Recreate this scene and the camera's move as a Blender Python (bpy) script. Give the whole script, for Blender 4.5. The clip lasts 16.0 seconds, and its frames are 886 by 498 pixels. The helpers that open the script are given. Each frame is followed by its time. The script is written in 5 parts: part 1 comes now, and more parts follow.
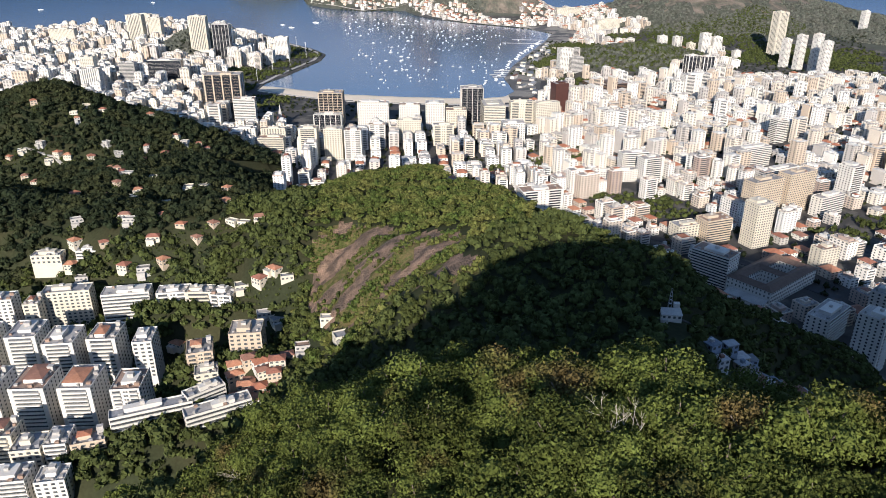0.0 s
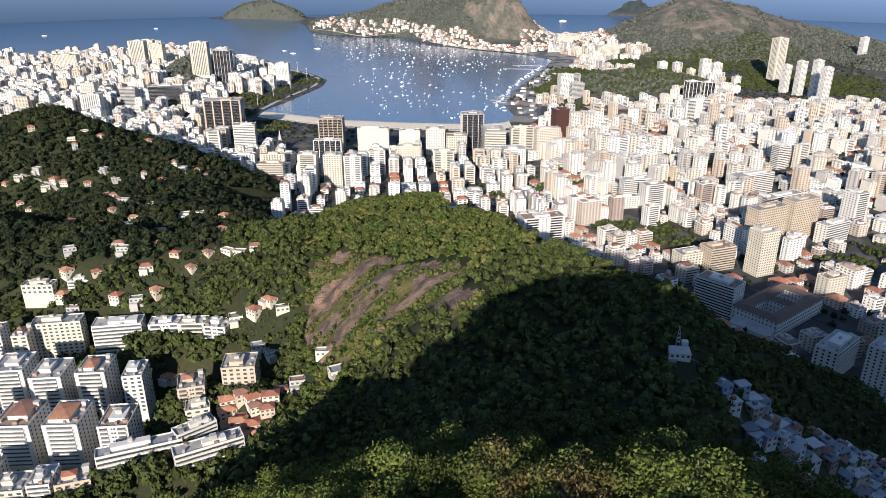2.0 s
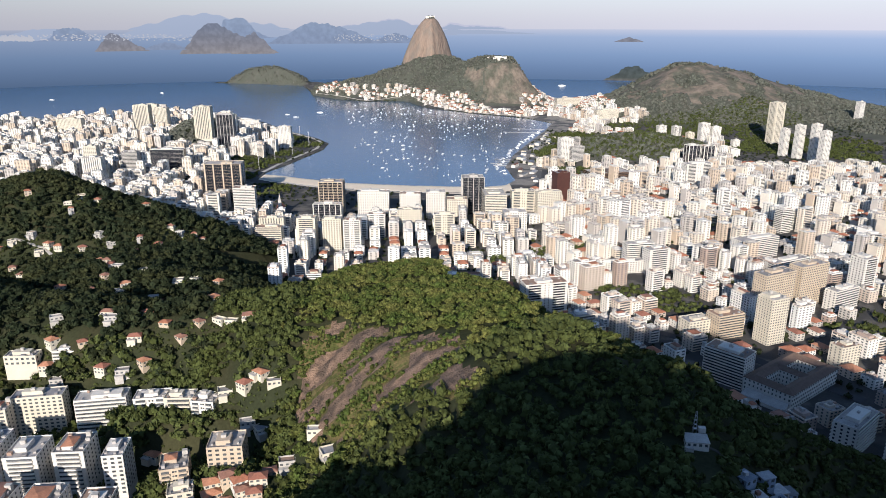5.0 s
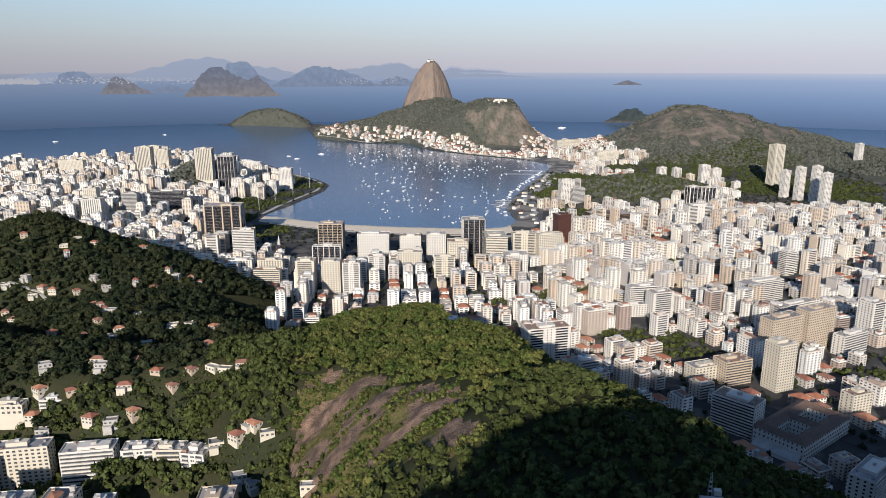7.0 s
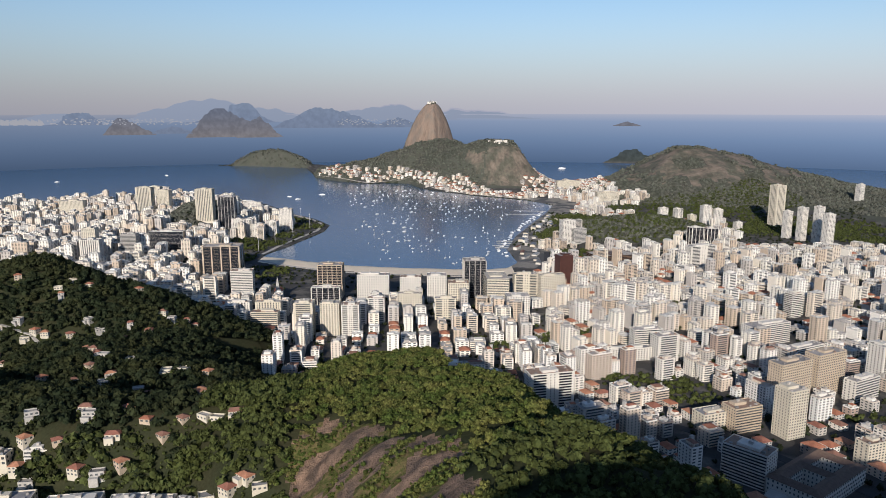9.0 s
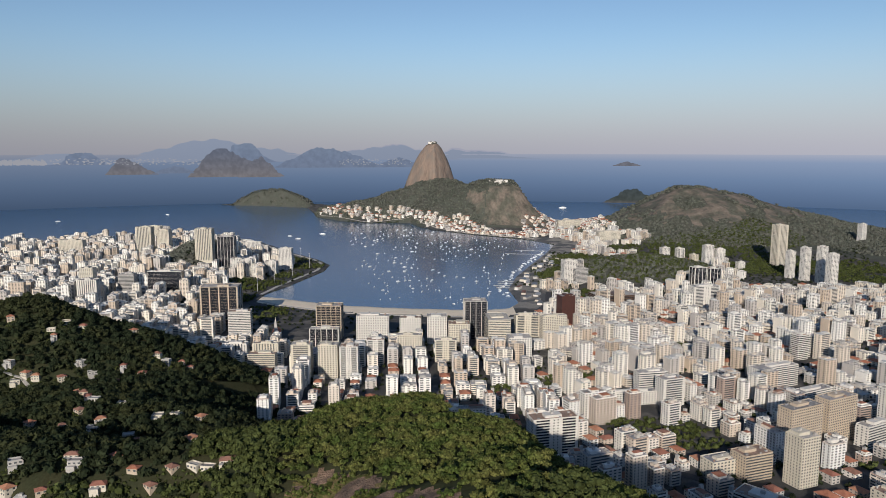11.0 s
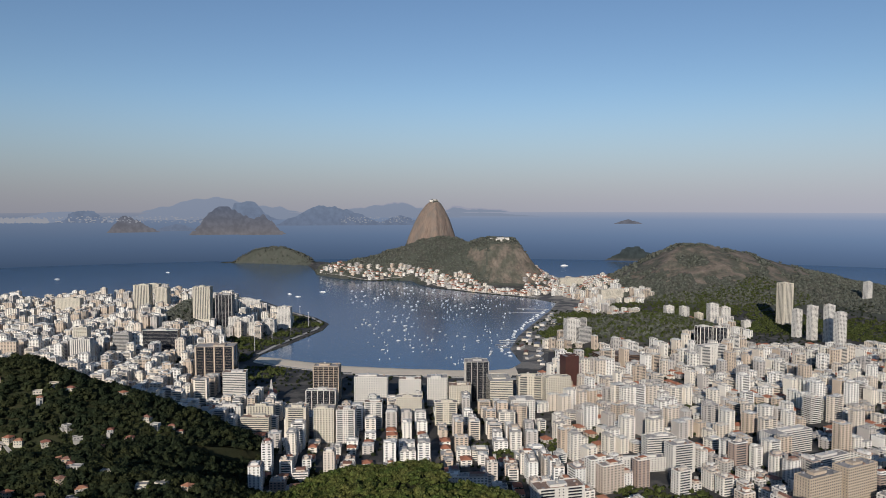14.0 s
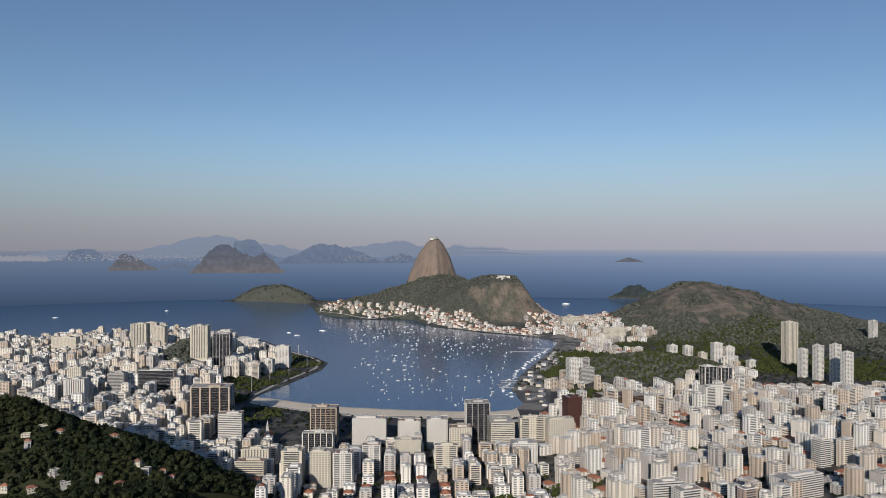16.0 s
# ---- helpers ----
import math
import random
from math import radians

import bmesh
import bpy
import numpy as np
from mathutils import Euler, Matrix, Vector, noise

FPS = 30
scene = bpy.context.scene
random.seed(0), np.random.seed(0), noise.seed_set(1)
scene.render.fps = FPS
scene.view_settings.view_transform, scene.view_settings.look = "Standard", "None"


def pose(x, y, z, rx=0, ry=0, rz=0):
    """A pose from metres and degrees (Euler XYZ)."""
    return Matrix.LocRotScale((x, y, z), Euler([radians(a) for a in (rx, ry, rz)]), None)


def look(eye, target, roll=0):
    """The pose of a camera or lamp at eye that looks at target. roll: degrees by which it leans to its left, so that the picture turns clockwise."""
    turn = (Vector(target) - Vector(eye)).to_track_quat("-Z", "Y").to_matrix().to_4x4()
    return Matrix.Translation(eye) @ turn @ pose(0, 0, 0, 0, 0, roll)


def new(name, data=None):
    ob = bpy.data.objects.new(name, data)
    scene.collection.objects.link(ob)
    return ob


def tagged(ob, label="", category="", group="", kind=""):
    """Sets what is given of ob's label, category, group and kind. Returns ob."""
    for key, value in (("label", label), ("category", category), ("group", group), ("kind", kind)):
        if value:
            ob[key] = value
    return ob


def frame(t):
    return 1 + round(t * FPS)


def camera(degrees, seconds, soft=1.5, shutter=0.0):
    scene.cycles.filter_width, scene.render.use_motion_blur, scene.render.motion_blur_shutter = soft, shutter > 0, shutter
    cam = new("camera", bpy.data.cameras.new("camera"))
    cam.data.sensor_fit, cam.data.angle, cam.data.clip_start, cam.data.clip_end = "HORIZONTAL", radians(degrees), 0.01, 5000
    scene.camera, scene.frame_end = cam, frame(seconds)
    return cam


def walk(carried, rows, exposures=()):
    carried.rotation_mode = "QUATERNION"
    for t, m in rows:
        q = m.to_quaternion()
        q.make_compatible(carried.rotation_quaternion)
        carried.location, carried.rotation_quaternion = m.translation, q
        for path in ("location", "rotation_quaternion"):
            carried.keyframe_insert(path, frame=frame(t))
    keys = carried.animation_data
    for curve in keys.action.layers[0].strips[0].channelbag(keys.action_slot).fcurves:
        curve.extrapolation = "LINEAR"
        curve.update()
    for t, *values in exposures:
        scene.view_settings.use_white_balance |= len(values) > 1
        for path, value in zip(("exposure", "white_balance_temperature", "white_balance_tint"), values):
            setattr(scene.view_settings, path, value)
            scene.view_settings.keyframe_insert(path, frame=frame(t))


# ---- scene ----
cam = camera(63.45, 16.0, soft=0.9)
ROWS = [  # seconds, x, y, z, pitch, yaw
    (0.0, 0.00, 0.00, 362.64, -24.29, 0.00),
    (0.5, 0.29, 3.49, 362.55, -23.86, 0.03),
    (1.0, 0.59, 6.98, 362.46, -23.44, 0.05),
    (1.5, 0.90, 10.46, 362.38, -22.99, 0.07),
    (2.0, 1.21, 13.94, 362.37, -22.41, 0.08),
    (2.5, 1.51, 17.42, 362.43, -21.65, 0.09),
    (3.0, 1.78, 20.90, 362.47, -20.86, 0.10),
    (3.5, 2.01, 24.36, 362.50, -20.06, 0.12),
    (4.0, 2.22, 27.81, 362.51, -19.24, 0.14),
    (6.5, 3.27, 45.03, 362.34, -15.21, 0.24),
    (7.0, 3.35, 48.64, 362.33, -14.40, 0.25),
    (7.5, 3.32, 52.39, 362.29, -13.62, 0.26),
    (8.0, 3.28, 56.22, 362.21, -12.82, 0.28),
    (8.5, 3.29, 60.04, 362.11, -12.03, 0.30),
    (9.0, 3.41, 63.74, 362.04, -11.24, 0.31),
    (11.5, 4.60, 81.31, 361.87, -7.35, 0.41),
    (12.0, 4.93, 84.80, 361.80, -6.58, 0.43),
    (12.5, 5.30, 88.29, 361.72, -5.82, 0.44),
    (13.0, 5.69, 91.82, 361.64, -5.07, 0.47),
    (13.5, 6.08, 95.40, 361.60, -4.30, 0.50),
    (14.0, 6.47, 99.02, 361.59, -3.53, 0.52),
    (14.5, 6.87, 102.67, 361.59, -2.77, 0.53),
    (15.0, 7.26, 106.31, 361.60, -2.01, 0.55),
    (15.5, 7.64, 109.95, 361.61, -1.26, 0.58),
    (16.0, 8.03, 113.60, 361.64, -0.49, 0.60),
]
walk(cam, [(t, pose(x, y, z, 90 + pitch, 0, yaw)) for t, x, y, z, pitch, yaw in ROWS],
     exposures=[(0.0, 0.70, 6200, 13), (3.0, 0.72, 6200, 13), (4.0, 0.70, 6200, 13), (6.5, 0.40, 6250, 13), (9.0, 0.12, 6300, 13), (11.5, -0.09, 6300, 12), (16.0, -0.22, 6200, 12)])

# ---- daylight ----
SUN_UP, SUN_AZ = 20.8, 11.2        # degrees: the sun's height, and how far to the right of straight ahead its light goes
world = bpy.data.worlds.new("world")
scene.world = world
world.use_nodes = True
wn = world.node_tree
sky = wn.nodes.new("ShaderNodeTexSky")
sky.sky_type, sky.sun_disc = "NISHITA", False
sky.sun_elevation, sky.sun_rotation = radians(SUN_UP), radians(180 + SUN_AZ)
sky.altitude, sky.air_density, sky.dust_density, sky.ozone_density = 300, 1.0, 0.15, 3.0
wn.links.new(sky.outputs["Color"], wn.nodes["Background"].inputs["Color"])
wn.nodes["Background"].inputs["Strength"].default_value = 0.093
sun = new("sun", bpy.data.lights.new("sun", "SUN"))
sun.data.energy, sun.data.angle, sun.data.color = 4.4, radians(0.6), (1.0, 0.905, 0.77)
a, e = radians(SUN_AZ), radians(SUN_UP)
sun.matrix_world = look((0, 0, 900), (math.sin(a) * math.cos(e), math.cos(a) * math.cos(e), 900 - math.sin(e)))


# ---- materials ----
def mat(name, colour, rough=0.8, vary=0.25, scale=0.3, fine=3.0, bump=0.0, random_tint=0.0, island=0.0, metal=0.0, spec=0.3, second=None, mask=(0.45, 0.6), mscale=0.05, upright=1.0):
    """A surface: its colour broken up by a broad and a fine noise, some of it turned to a second colour, with relief."""
    m = bpy.data.materials.new(name)
    m.use_nodes = True
    nt = m.node_tree
    n, l = nt.nodes, nt.links
    b = n["Principled BSDF"]
    b.inputs["Roughness"].default_value, b.inputs["Metallic"].default_value = rough, metal
    b.inputs["Specular IOR Level"].default_value = spec
    tc = n.new("ShaderNodeNewGeometry").outputs["Position"]
    if upright != 1.0:      # draws the pattern out up and down
        vm = n.new("ShaderNodeVectorMath"); vm.operation = "MULTIPLY"
        vm.inputs[1].default_value = (1, 1, upright)
        l.new(tc, vm.inputs[0])
        tc = vm.outputs[0]
    n1, n2 = n.new("ShaderNodeTexNoise"), n.new("ShaderNodeTexNoise")
    n1.inputs["Scale"].default_value, n1.inputs["Detail"].default_value = scale, 4
    n2.inputs["Scale"].default_value, n2.inputs["Detail"].default_value = fine, 3
    for q in (n1, n2):
        l.new(tc, q.inputs["Vector"])
    add = n.new("ShaderNodeMath"); add.operation = "ADD"
    l.new(n1.outputs["Fac"], add.inputs[0]); l.new(n2.outputs["Fac"], add.inputs[1])
    value = add.outputs[0]
    for amount, node, socket in ((random_tint, "ShaderNodeObjectInfo", "Random"), (island, "ShaderNodeNewGeometry", "Random Per Island")):
        if amount:
            r = n.new(node)
            ma = n.new("ShaderNodeMath"); ma.operation = "MULTIPLY_ADD"
            ma.inputs[1].default_value = amount / max(vary, 0.01)
            l.new(r.outputs[socket], ma.inputs[0]); l.new(value, ma.inputs[2])
            value = ma.outputs[0]
    mr = n.new("ShaderNodeMapRange")
    mr.inputs["From Min"].default_value = 0.6
    mr.inputs["From Max"].default_value = 1.4 + (random_tint + island) / max(vary, 0.01)
    mr.inputs["To Min"].default_value, mr.inputs["To Max"].default_value = 1 - vary - random_tint / 2 - island / 2, 1 + vary + random_tint / 2 + island / 2
    l.new(value, mr.inputs["Value"])
    mul = n.new("ShaderNodeMix"); mul.data_type, mul.blend_type = "RGBA", "MULTIPLY"
    mul.inputs["Factor"].default_value = 1
    mul.inputs["A"].default_value = (*colour, 1)
    if second:
        n3 = n.new("ShaderNodeTexNoise")
        n3.inputs["Scale"].default_value, n3.inputs["Detail"].default_value = mscale, 5
        l.new(tc, n3.inputs["Vector"])
        ms = n.new("ShaderNodeMapRange")
        ms.inputs["From Min"].default_value, ms.inputs["From Max"].default_value = mask
        l.new(n3.outputs["Fac"], ms.inputs["Value"])
        mx = n.new("ShaderNodeMix"); mx.data_type = "RGBA"
        l.new(ms.outputs["Result"], mx.inputs["Factor"])
        mx.inputs["A"].default_value, mx.inputs["B"].default_value = (*colour, 1), (*second, 1)
        l.new(mx.outputs["Result"], mul.inputs["A"])
    l.new(mr.outputs["Result"], mul.inputs["B"])
    l.new(mul.outputs["Result"], b.inputs["Base Color"])
    if bump:
        bp = n.new("ShaderNodeBump")
        bp.inputs["Strength"].default_value, bp.inputs["Distance"].default_value = 0.8, bump
        l.new(add.outputs[0], bp.inputs["Height"]); l.new(bp.outputs["Normal"], b.inputs["Normal"])
    return m


def tinted(m, colours):
    """Picks one of several colours for each object, in place of the material's own."""
    n, l = m.node_tree.nodes, m.node_tree.links
    ramp = n.new("ShaderNodeValToRGB")
    ramp.color_ramp.interpolation = "CONSTANT"
    while len(ramp.color_ramp.elements) < len(colours):
        ramp.color_ramp.elements.new(0.5)
    for k, c in enumerate(colours):
        ramp.color_ramp.elements[k].position, ramp.color_ramp.elements[k].color = k / len(colours), (*c, 1)
    r = n.new("ShaderNodeObjectInfo")
    l.new(r.outputs["Random"], ramp.inputs["Fac"])
    for q in n:
        if q.type == "MIX" and q.blend_type == "MULTIPLY":
            l.new(ramp.outputs["Color"], q.inputs["A"])
    return m


M_WALL = tinted(mat("render_wall", (0.7, 0.66, 0.58), 0.85, 0.14, 0.08, 0.9), [(.77, .74, .69), (.72, .68, .61), (.65, .58, .50), (.77, .76, .72), (.68, .65, .60), (.56, .47, .39), (.75, .71, .65), (.50, .47, .43), (.77, .73, .66), (.60, .51, .42), (.77, .75, .70), (.40, .31, .26)])
M_WHITE = mat("white_wall", (0.63, 0.60, 0.545), 0.8, 0.12, 0.1, 1.2)
M_CREAM = mat("cream_wall", (0.58, 0.53, 0.43), 0.85, 0.14, 0.1, 1.2)
M_TAN = mat("tan_wall", (0.50, 0.41, 0.31), 0.85, 0.18, 0.1, 1.2)
M_BROWN = mat("brown_cladding", (0.13, 0.085, 0.06), 0.5, 0.2, 0.1, 1.2)
M_RED = mat("dark_red_cladding", (0.075, 0.034, 0.028), 0.4, 0.2, 0.1, 1.2)
M_CONC = mat("weathered_concrete", (0.42, 0.40, 0.37), 0.9, 0.25, 0.15, 1.5)
M_GLASS = mat("window_glass", (0.085, 0.09, 0.095), 0.15, 0.3, 0.5, 3, island=0.5, spec=0.6)
M_DARK = mat("dark_glazing", (0.02, 0.022, 0.028), 0.12, 0.2, 0.2, 2, spec=0.7)
M_ROOF = tinted(mat("flat_roof", (0.4, 0.38, 0.36), 0.95, 0.3, 0.12, 0.8), [(.34, .32, .30), (.24, .23, .22), (.42, .40, .37), (.30, .21, .16), (.36, .34, .32), (.26, .26, .27)])
M_TILE = tinted(mat("roof_tiles", (0.36, 0.15, 0.09), 0.9, 0.3, 0.2, 1.2), [(.36, .15, .09), (.30, .13, .09), (.42, .2, .12), (.27, .14, .1)])
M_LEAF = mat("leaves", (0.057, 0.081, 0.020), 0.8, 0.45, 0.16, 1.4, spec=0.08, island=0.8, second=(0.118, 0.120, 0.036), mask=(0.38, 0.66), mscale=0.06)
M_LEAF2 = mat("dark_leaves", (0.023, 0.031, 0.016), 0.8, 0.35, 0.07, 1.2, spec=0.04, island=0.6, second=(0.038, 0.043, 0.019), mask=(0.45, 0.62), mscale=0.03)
# darker green of gardens; also carries the shade of the spur's near woods
M_LEAF4 = mat("garden_and_shade_leaves", (0.062, 0.076, 0.025), 0.8, 0.35, 0.07, 1.2, spec=0.06, island=0.6, second=(0.055, 0.066, 0.02), mask=(0.45, 0.62), mscale=0.03)
# aerial haze is put into this leaf colour: paler and greyer
M_LEAF3 = mat("hazed_far_leaves", (0.108, 0.116, 0.094), 0.85, 0.3, 0.03, 0.5, spec=0.04, island=0.4, second=(0.118, 0.120, 0.10), mask=(0.45, 0.62), mscale=0.02)
M_RIDGE = mat("ridge_leaves", (0.076, 0.093, 0.021), 0.8, 0.4, 0.12, 1.6, spec=0.08, island=0.7, random_tint=0.5, second=(0.115, 0.085, 0.032), mask=(0.57, 0.68), mscale=0.11)
M_TURF = mat("dry_hill_grass", (0.090, 0.098, 0.032), 0.95, 0.5, 0.2, 1.0, bump=0.8, spec=0.05, second=(0.155, 0.122, 0.058), mask=(0.42, 0.58), mscale=0.22)
M_BARK = mat("bark", (0.16, 0.13, 0.10), 0.95, 0.3, 0.5, 5, bump=0.05)
M_ROCK = mat("bare_rock", (0.25, 0.165, 0.115), 0.9, 0.5, 0.16, 0.9, bump=2.5, second=(0.12, 0.085, 0.062), mask=(0.44, 0.60), mscale=0.10)
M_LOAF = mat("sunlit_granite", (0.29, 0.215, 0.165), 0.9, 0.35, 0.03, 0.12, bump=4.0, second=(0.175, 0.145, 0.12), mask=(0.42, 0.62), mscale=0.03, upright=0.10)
M_PAVE = mat("quay_paving", (0.26, 0.24, 0.21), 0.95, 0.3, 0.03, 0.3, second=(0.10, 0.10, 0.10), mask=(0.48, 0.56), mscale=0.02)
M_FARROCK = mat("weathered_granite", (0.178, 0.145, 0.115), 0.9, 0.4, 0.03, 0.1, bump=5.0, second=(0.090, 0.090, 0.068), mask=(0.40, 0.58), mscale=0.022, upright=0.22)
M_SAND = mat("sand", (0.76, 0.65, 0.50), 0.95, 0.1, 0.05, 0.6)
M_ASPHALT = mat("asphalt", (0.055, 0.055, 0.058), 0.9, 0.25, 0.1, 1.0)
M_STREET = mat("worn_street", (0.06, 0.058, 0.055), 0.95, 0.3, 0.05, 0.6, second=(0.13, 0.12, 0.105), mask=(0.5, 0.6), mscale=0.03)
M_BOAT = mat("boat_white", (0.82, 0.82, 0.80), 0.4, 0.05, 0.5, 3)
M_METAL = mat("grey_metal", (0.4, 0.4, 0.42), 0.5, 0.1, 0.5, 3, metal=0.6)


# ---- mesh helpers ----
class Geo:
    """Gathers boxes and faces for one mesh."""

    def __init__(self):
        self.v, self.f, self.m = [], [], []

    def face(self, pts, m=0):
        k = len(self.v)
        self.v += [tuple(p) for p in pts]
        self.f.append(tuple(range(k, k + len(pts))))
        self.m.append(m)

    def box(self, x0, x1, y0, y1, z0, z1, m=0, floor=False):
        k = len(self.v)
        self.v += [(x, y, z) for z in (z0, z1) for x, y in ((x0, y0), (x1, y0), (x1, y1), (x0, y1))]
        f = [(0, 1, 5, 4), (1, 2, 6, 5), (2, 3, 7, 6), (3, 0, 4, 7), (4, 5, 6, 7)] + ([(3, 2, 1, 0)] if floor else [])
        self.f += [tuple(k + i for i in q) for q in f]
        self.m += [m] * len(f)

    def mesh(self, name, *mats):
        me = bpy.data.meshes.new(name)
        me.from_pydata(self.v, [], self.f)
        for q in mats:
            me.materials.append(q)
        me.polygons.foreach_set("material_index", self.m)
        me.update()
        return me


def arrays(name, verts, faces, material, smooth=False):
    """A mesh from numpy arrays of vertices and of faces that all have the same number of corners."""
    me = bpy.data.meshes.new(name)
    n = faces.shape[1]
    me.vertices.add(len(verts)); me.vertices.foreach_set("co", np.ascontiguousarray(verts, np.float32).ravel())
    me.loops.add(faces.size); me.loops.foreach_set("vertex_index", np.ascontiguousarray(faces, np.int32).ravel())
    me.polygons.add(len(faces)); me.polygons.foreach_set("loop_start", np.arange(0, faces.size, n, dtype=np.int32))
    me.update(calc_edges=True)
    me.materials.append(material)
    me.polygons.foreach_set("use_smooth", np.full(len(faces), smooth))
    return me


def under(name, mesh, parent, label=""):
    ob = new(name, mesh)
    ob.parent = parent
    return tagged(ob, label) if label else ob


# ---- terrain ----
COAST = [(-2600, 2500), (-1631, 2701), (-1399, 2800), (-1259, 2900), (-1062, 2960), (-845, 2930), (-673, 2742), (-514, 2496), (-415, 2367),
         (-359, 2261), (-357, 2146), (-383, 2035), (-414, 1906), (-442, 1825), (-448, 1787), (-398, 1768), (-336, 1735), (-228, 1688),
         (-106, 1664), (12, 1650), (96, 1648), (142, 1664), (170, 1722), (158, 1877), (197, 2065), (271, 2299), (347, 2530), (400, 2723),
         (330, 2852), (244, 2925), (135, 3000), (20, 3115), (-52, 3195), (-118, 3310), (-170, 3480), (-260, 3520), (-366, 3480), (-534, 3600), (-673, 3777), (-732, 3994), (-838, 4354),
         (-1118, 4480), (-1434, 4560), (-1300, 4700), (-800, 4620)]
COAST += [(-500, 4300), (-300, 4420), (120, 4300), (200, 3900), (420, 3620), (517, 3500), (645, 3480), (751, 3560), (861, 3650), (1100, 3560),
          (1500, 3300), (1900, 2950), (2300, 2500), (2900, 2300), (3200, -900), (-3200, -900), (-3200, 2400)]
# ridge lines: points (x, y, height), half widths to the left and right of the line's way, power of the flank
RIDGES = [
    ([(75, -60, 344), (150, -130, 357), (225, -150, 350), (300, -180, 324), (400, -210, 280)], 150, 150, 2.2),
    ([(150, -260, 362), (75, -60, 334), (42, 20, 312), (34, 50, 308.5), (24, 66, 303), (22, 80, 292), (44, 100, 268), (56, 120, 246), (66, 145, 226), (78, 200, 208), (92, 285, 198)], 150, 105, 2.3),
    ([(74, 200, 201), (108, 285, 188), (96, 360, 192), (80, 440, 168), (40, 540, 142), (14, 640, 132), (-18, 695, 112)], 192, 40, 3.6),
    ([(96, 300, 188), (98, 360, 192), (84, 440, 168), (44, 540, 142), (18, 640, 132), (-14, 695, 112)], 30, 116, 2.5),
    ([(100, 360, 190), (150, 408, 156), (190, 437, 124), (234, 463, 94), (292, 479, 60), (330, 485, 12)], 50, 70, 1.8),
    ([(-4, 62, 301), (-13, 84, 291), (-36, 100, 263), (-66, 125, 230), (-80, 170, 209), (-48, 270, 181), (-70, 350, 112), (-84, 420, 80)], 80, 101, 2.0),
    ([(104, 285, 188), (141, 275, 165), (180, 300, 138), (230, 330, 102), (290, 360, 60)], 62, 62, 2.0),
    ([(-10, 600, 141), (-105, 608, 135)], 146, 140, 2.8),
    ([(-105, 610, 134), (-195, 608, 121), (-251, 602, 113), (-370, 640, 104), (-600, 700, 110)], 80, 130, 2.2),
    ([(-760, 1070, 112), (-627, 1060, 136), (-575, 1050, 149), (-522, 1045, 131), (-443, 1045, 106)], 110, 160, 2.2),
    ([(-241, 760, 84), (-409, 830, 92), (-344, 900, 76)], 175, 114, 2.0),
    ([(-215, 352, 62), (-176, 368, 68), (-130, 384, 70), (-112, 425, 82), (-146, 438, 76), (-176, 430, 68)], 34, 34, 3.0),
    ([(14, 56, 307), (40, 52, 310.5), (66, 62, 309)], 34, 50, 2.4),
    ([(-450, 1048, 104), (-404, 1048, 94), (-364, 1045, 80), (-324, 1040, 56), (-298, 1035, 24)], 90, 105, 2.2),
    ([(-238, 514, 70), (-205, 512, 73), (-168, 506, 78)], 26, 30, 3.0),
]


def ridge(x, y, line, wl, wr, power):
    best = np.zeros_like(x)
    for (ax, ay, ah), (bx, by, bh) in zip(line, line[1:]):
        dx, dy = bx - ax, by - ay
        s = np.clip(((x - ax) * dx + (y - ay) * dy) / (dx * dx + dy * dy), 0, 1)
        px, py = x - ax - s * dx, y - ay - s * dy
        side = np.where(dx * py - dy * px > 0, wl, wr)
        best = np.maximum(best, (ah + s * (bh - ah)) * np.exp(-(np.hypot(px, py) / side) ** power))
    return best


def dome(x, y, cx, cy, rx, ry, turn, h, power=2.0, top=1.0):
    """A hill with a foot: h high, rx and ry to its foot; a high top gives a blunt head and steep flanks."""
    c, s = math.cos(radians(turn)), math.sin(radians(turn))
    u, v = (x - cx) * c + (y - cy) * s, -(x - cx) * s + (y - cy) * c
    r = np.hypot(u / rx, v / ry)
    return h * np.clip(1 - r ** power, 0, 1) ** top


def waves(x, y, size, seed=0):
    """Smooth noise between about -1 and 1, from a few crossing sines."""
    total = np.zeros_like(x)
    for k in range(5):
        a = seed * 1.7 + k * 2.399
        total += np.sin((x * math.cos(a) + y * math.sin(a)) / size * (1 + 0.37 * k) + 1.3 * k + seed) / (1 + 0.3 * k)
    return total / 2.6


def inside(x, y, ring):
    """Which points lie inside a closed ring."""
    hit = np.zeros(x.shape, bool)
    for (ax, ay), (bx, by) in zip(ring, ring[1:] + ring[:1]):
        if ay != by:
            hit ^= ((ay > y) != (by > y)) & (x < (bx - ax) * (y - ay) / (by - ay) + ax)
    return hit


def shore(x, y, ring):
    """How far each point lies from the ring."""
    best = np.full(x.shape, 1e9)
    for (ax, ay), (bx, by) in zip(ring, ring[1:] + ring[:1]):
        dx, dy = bx - ax, by - ay
        s = np.clip(((x - ax) * dx + (y - ay) * dy) / (dx * dx + dy * dy + 1e-9), 0, 1)
        best = np.minimum(best, np.hypot(x - ax - s * dx, y - ay - s * dy))
    return best


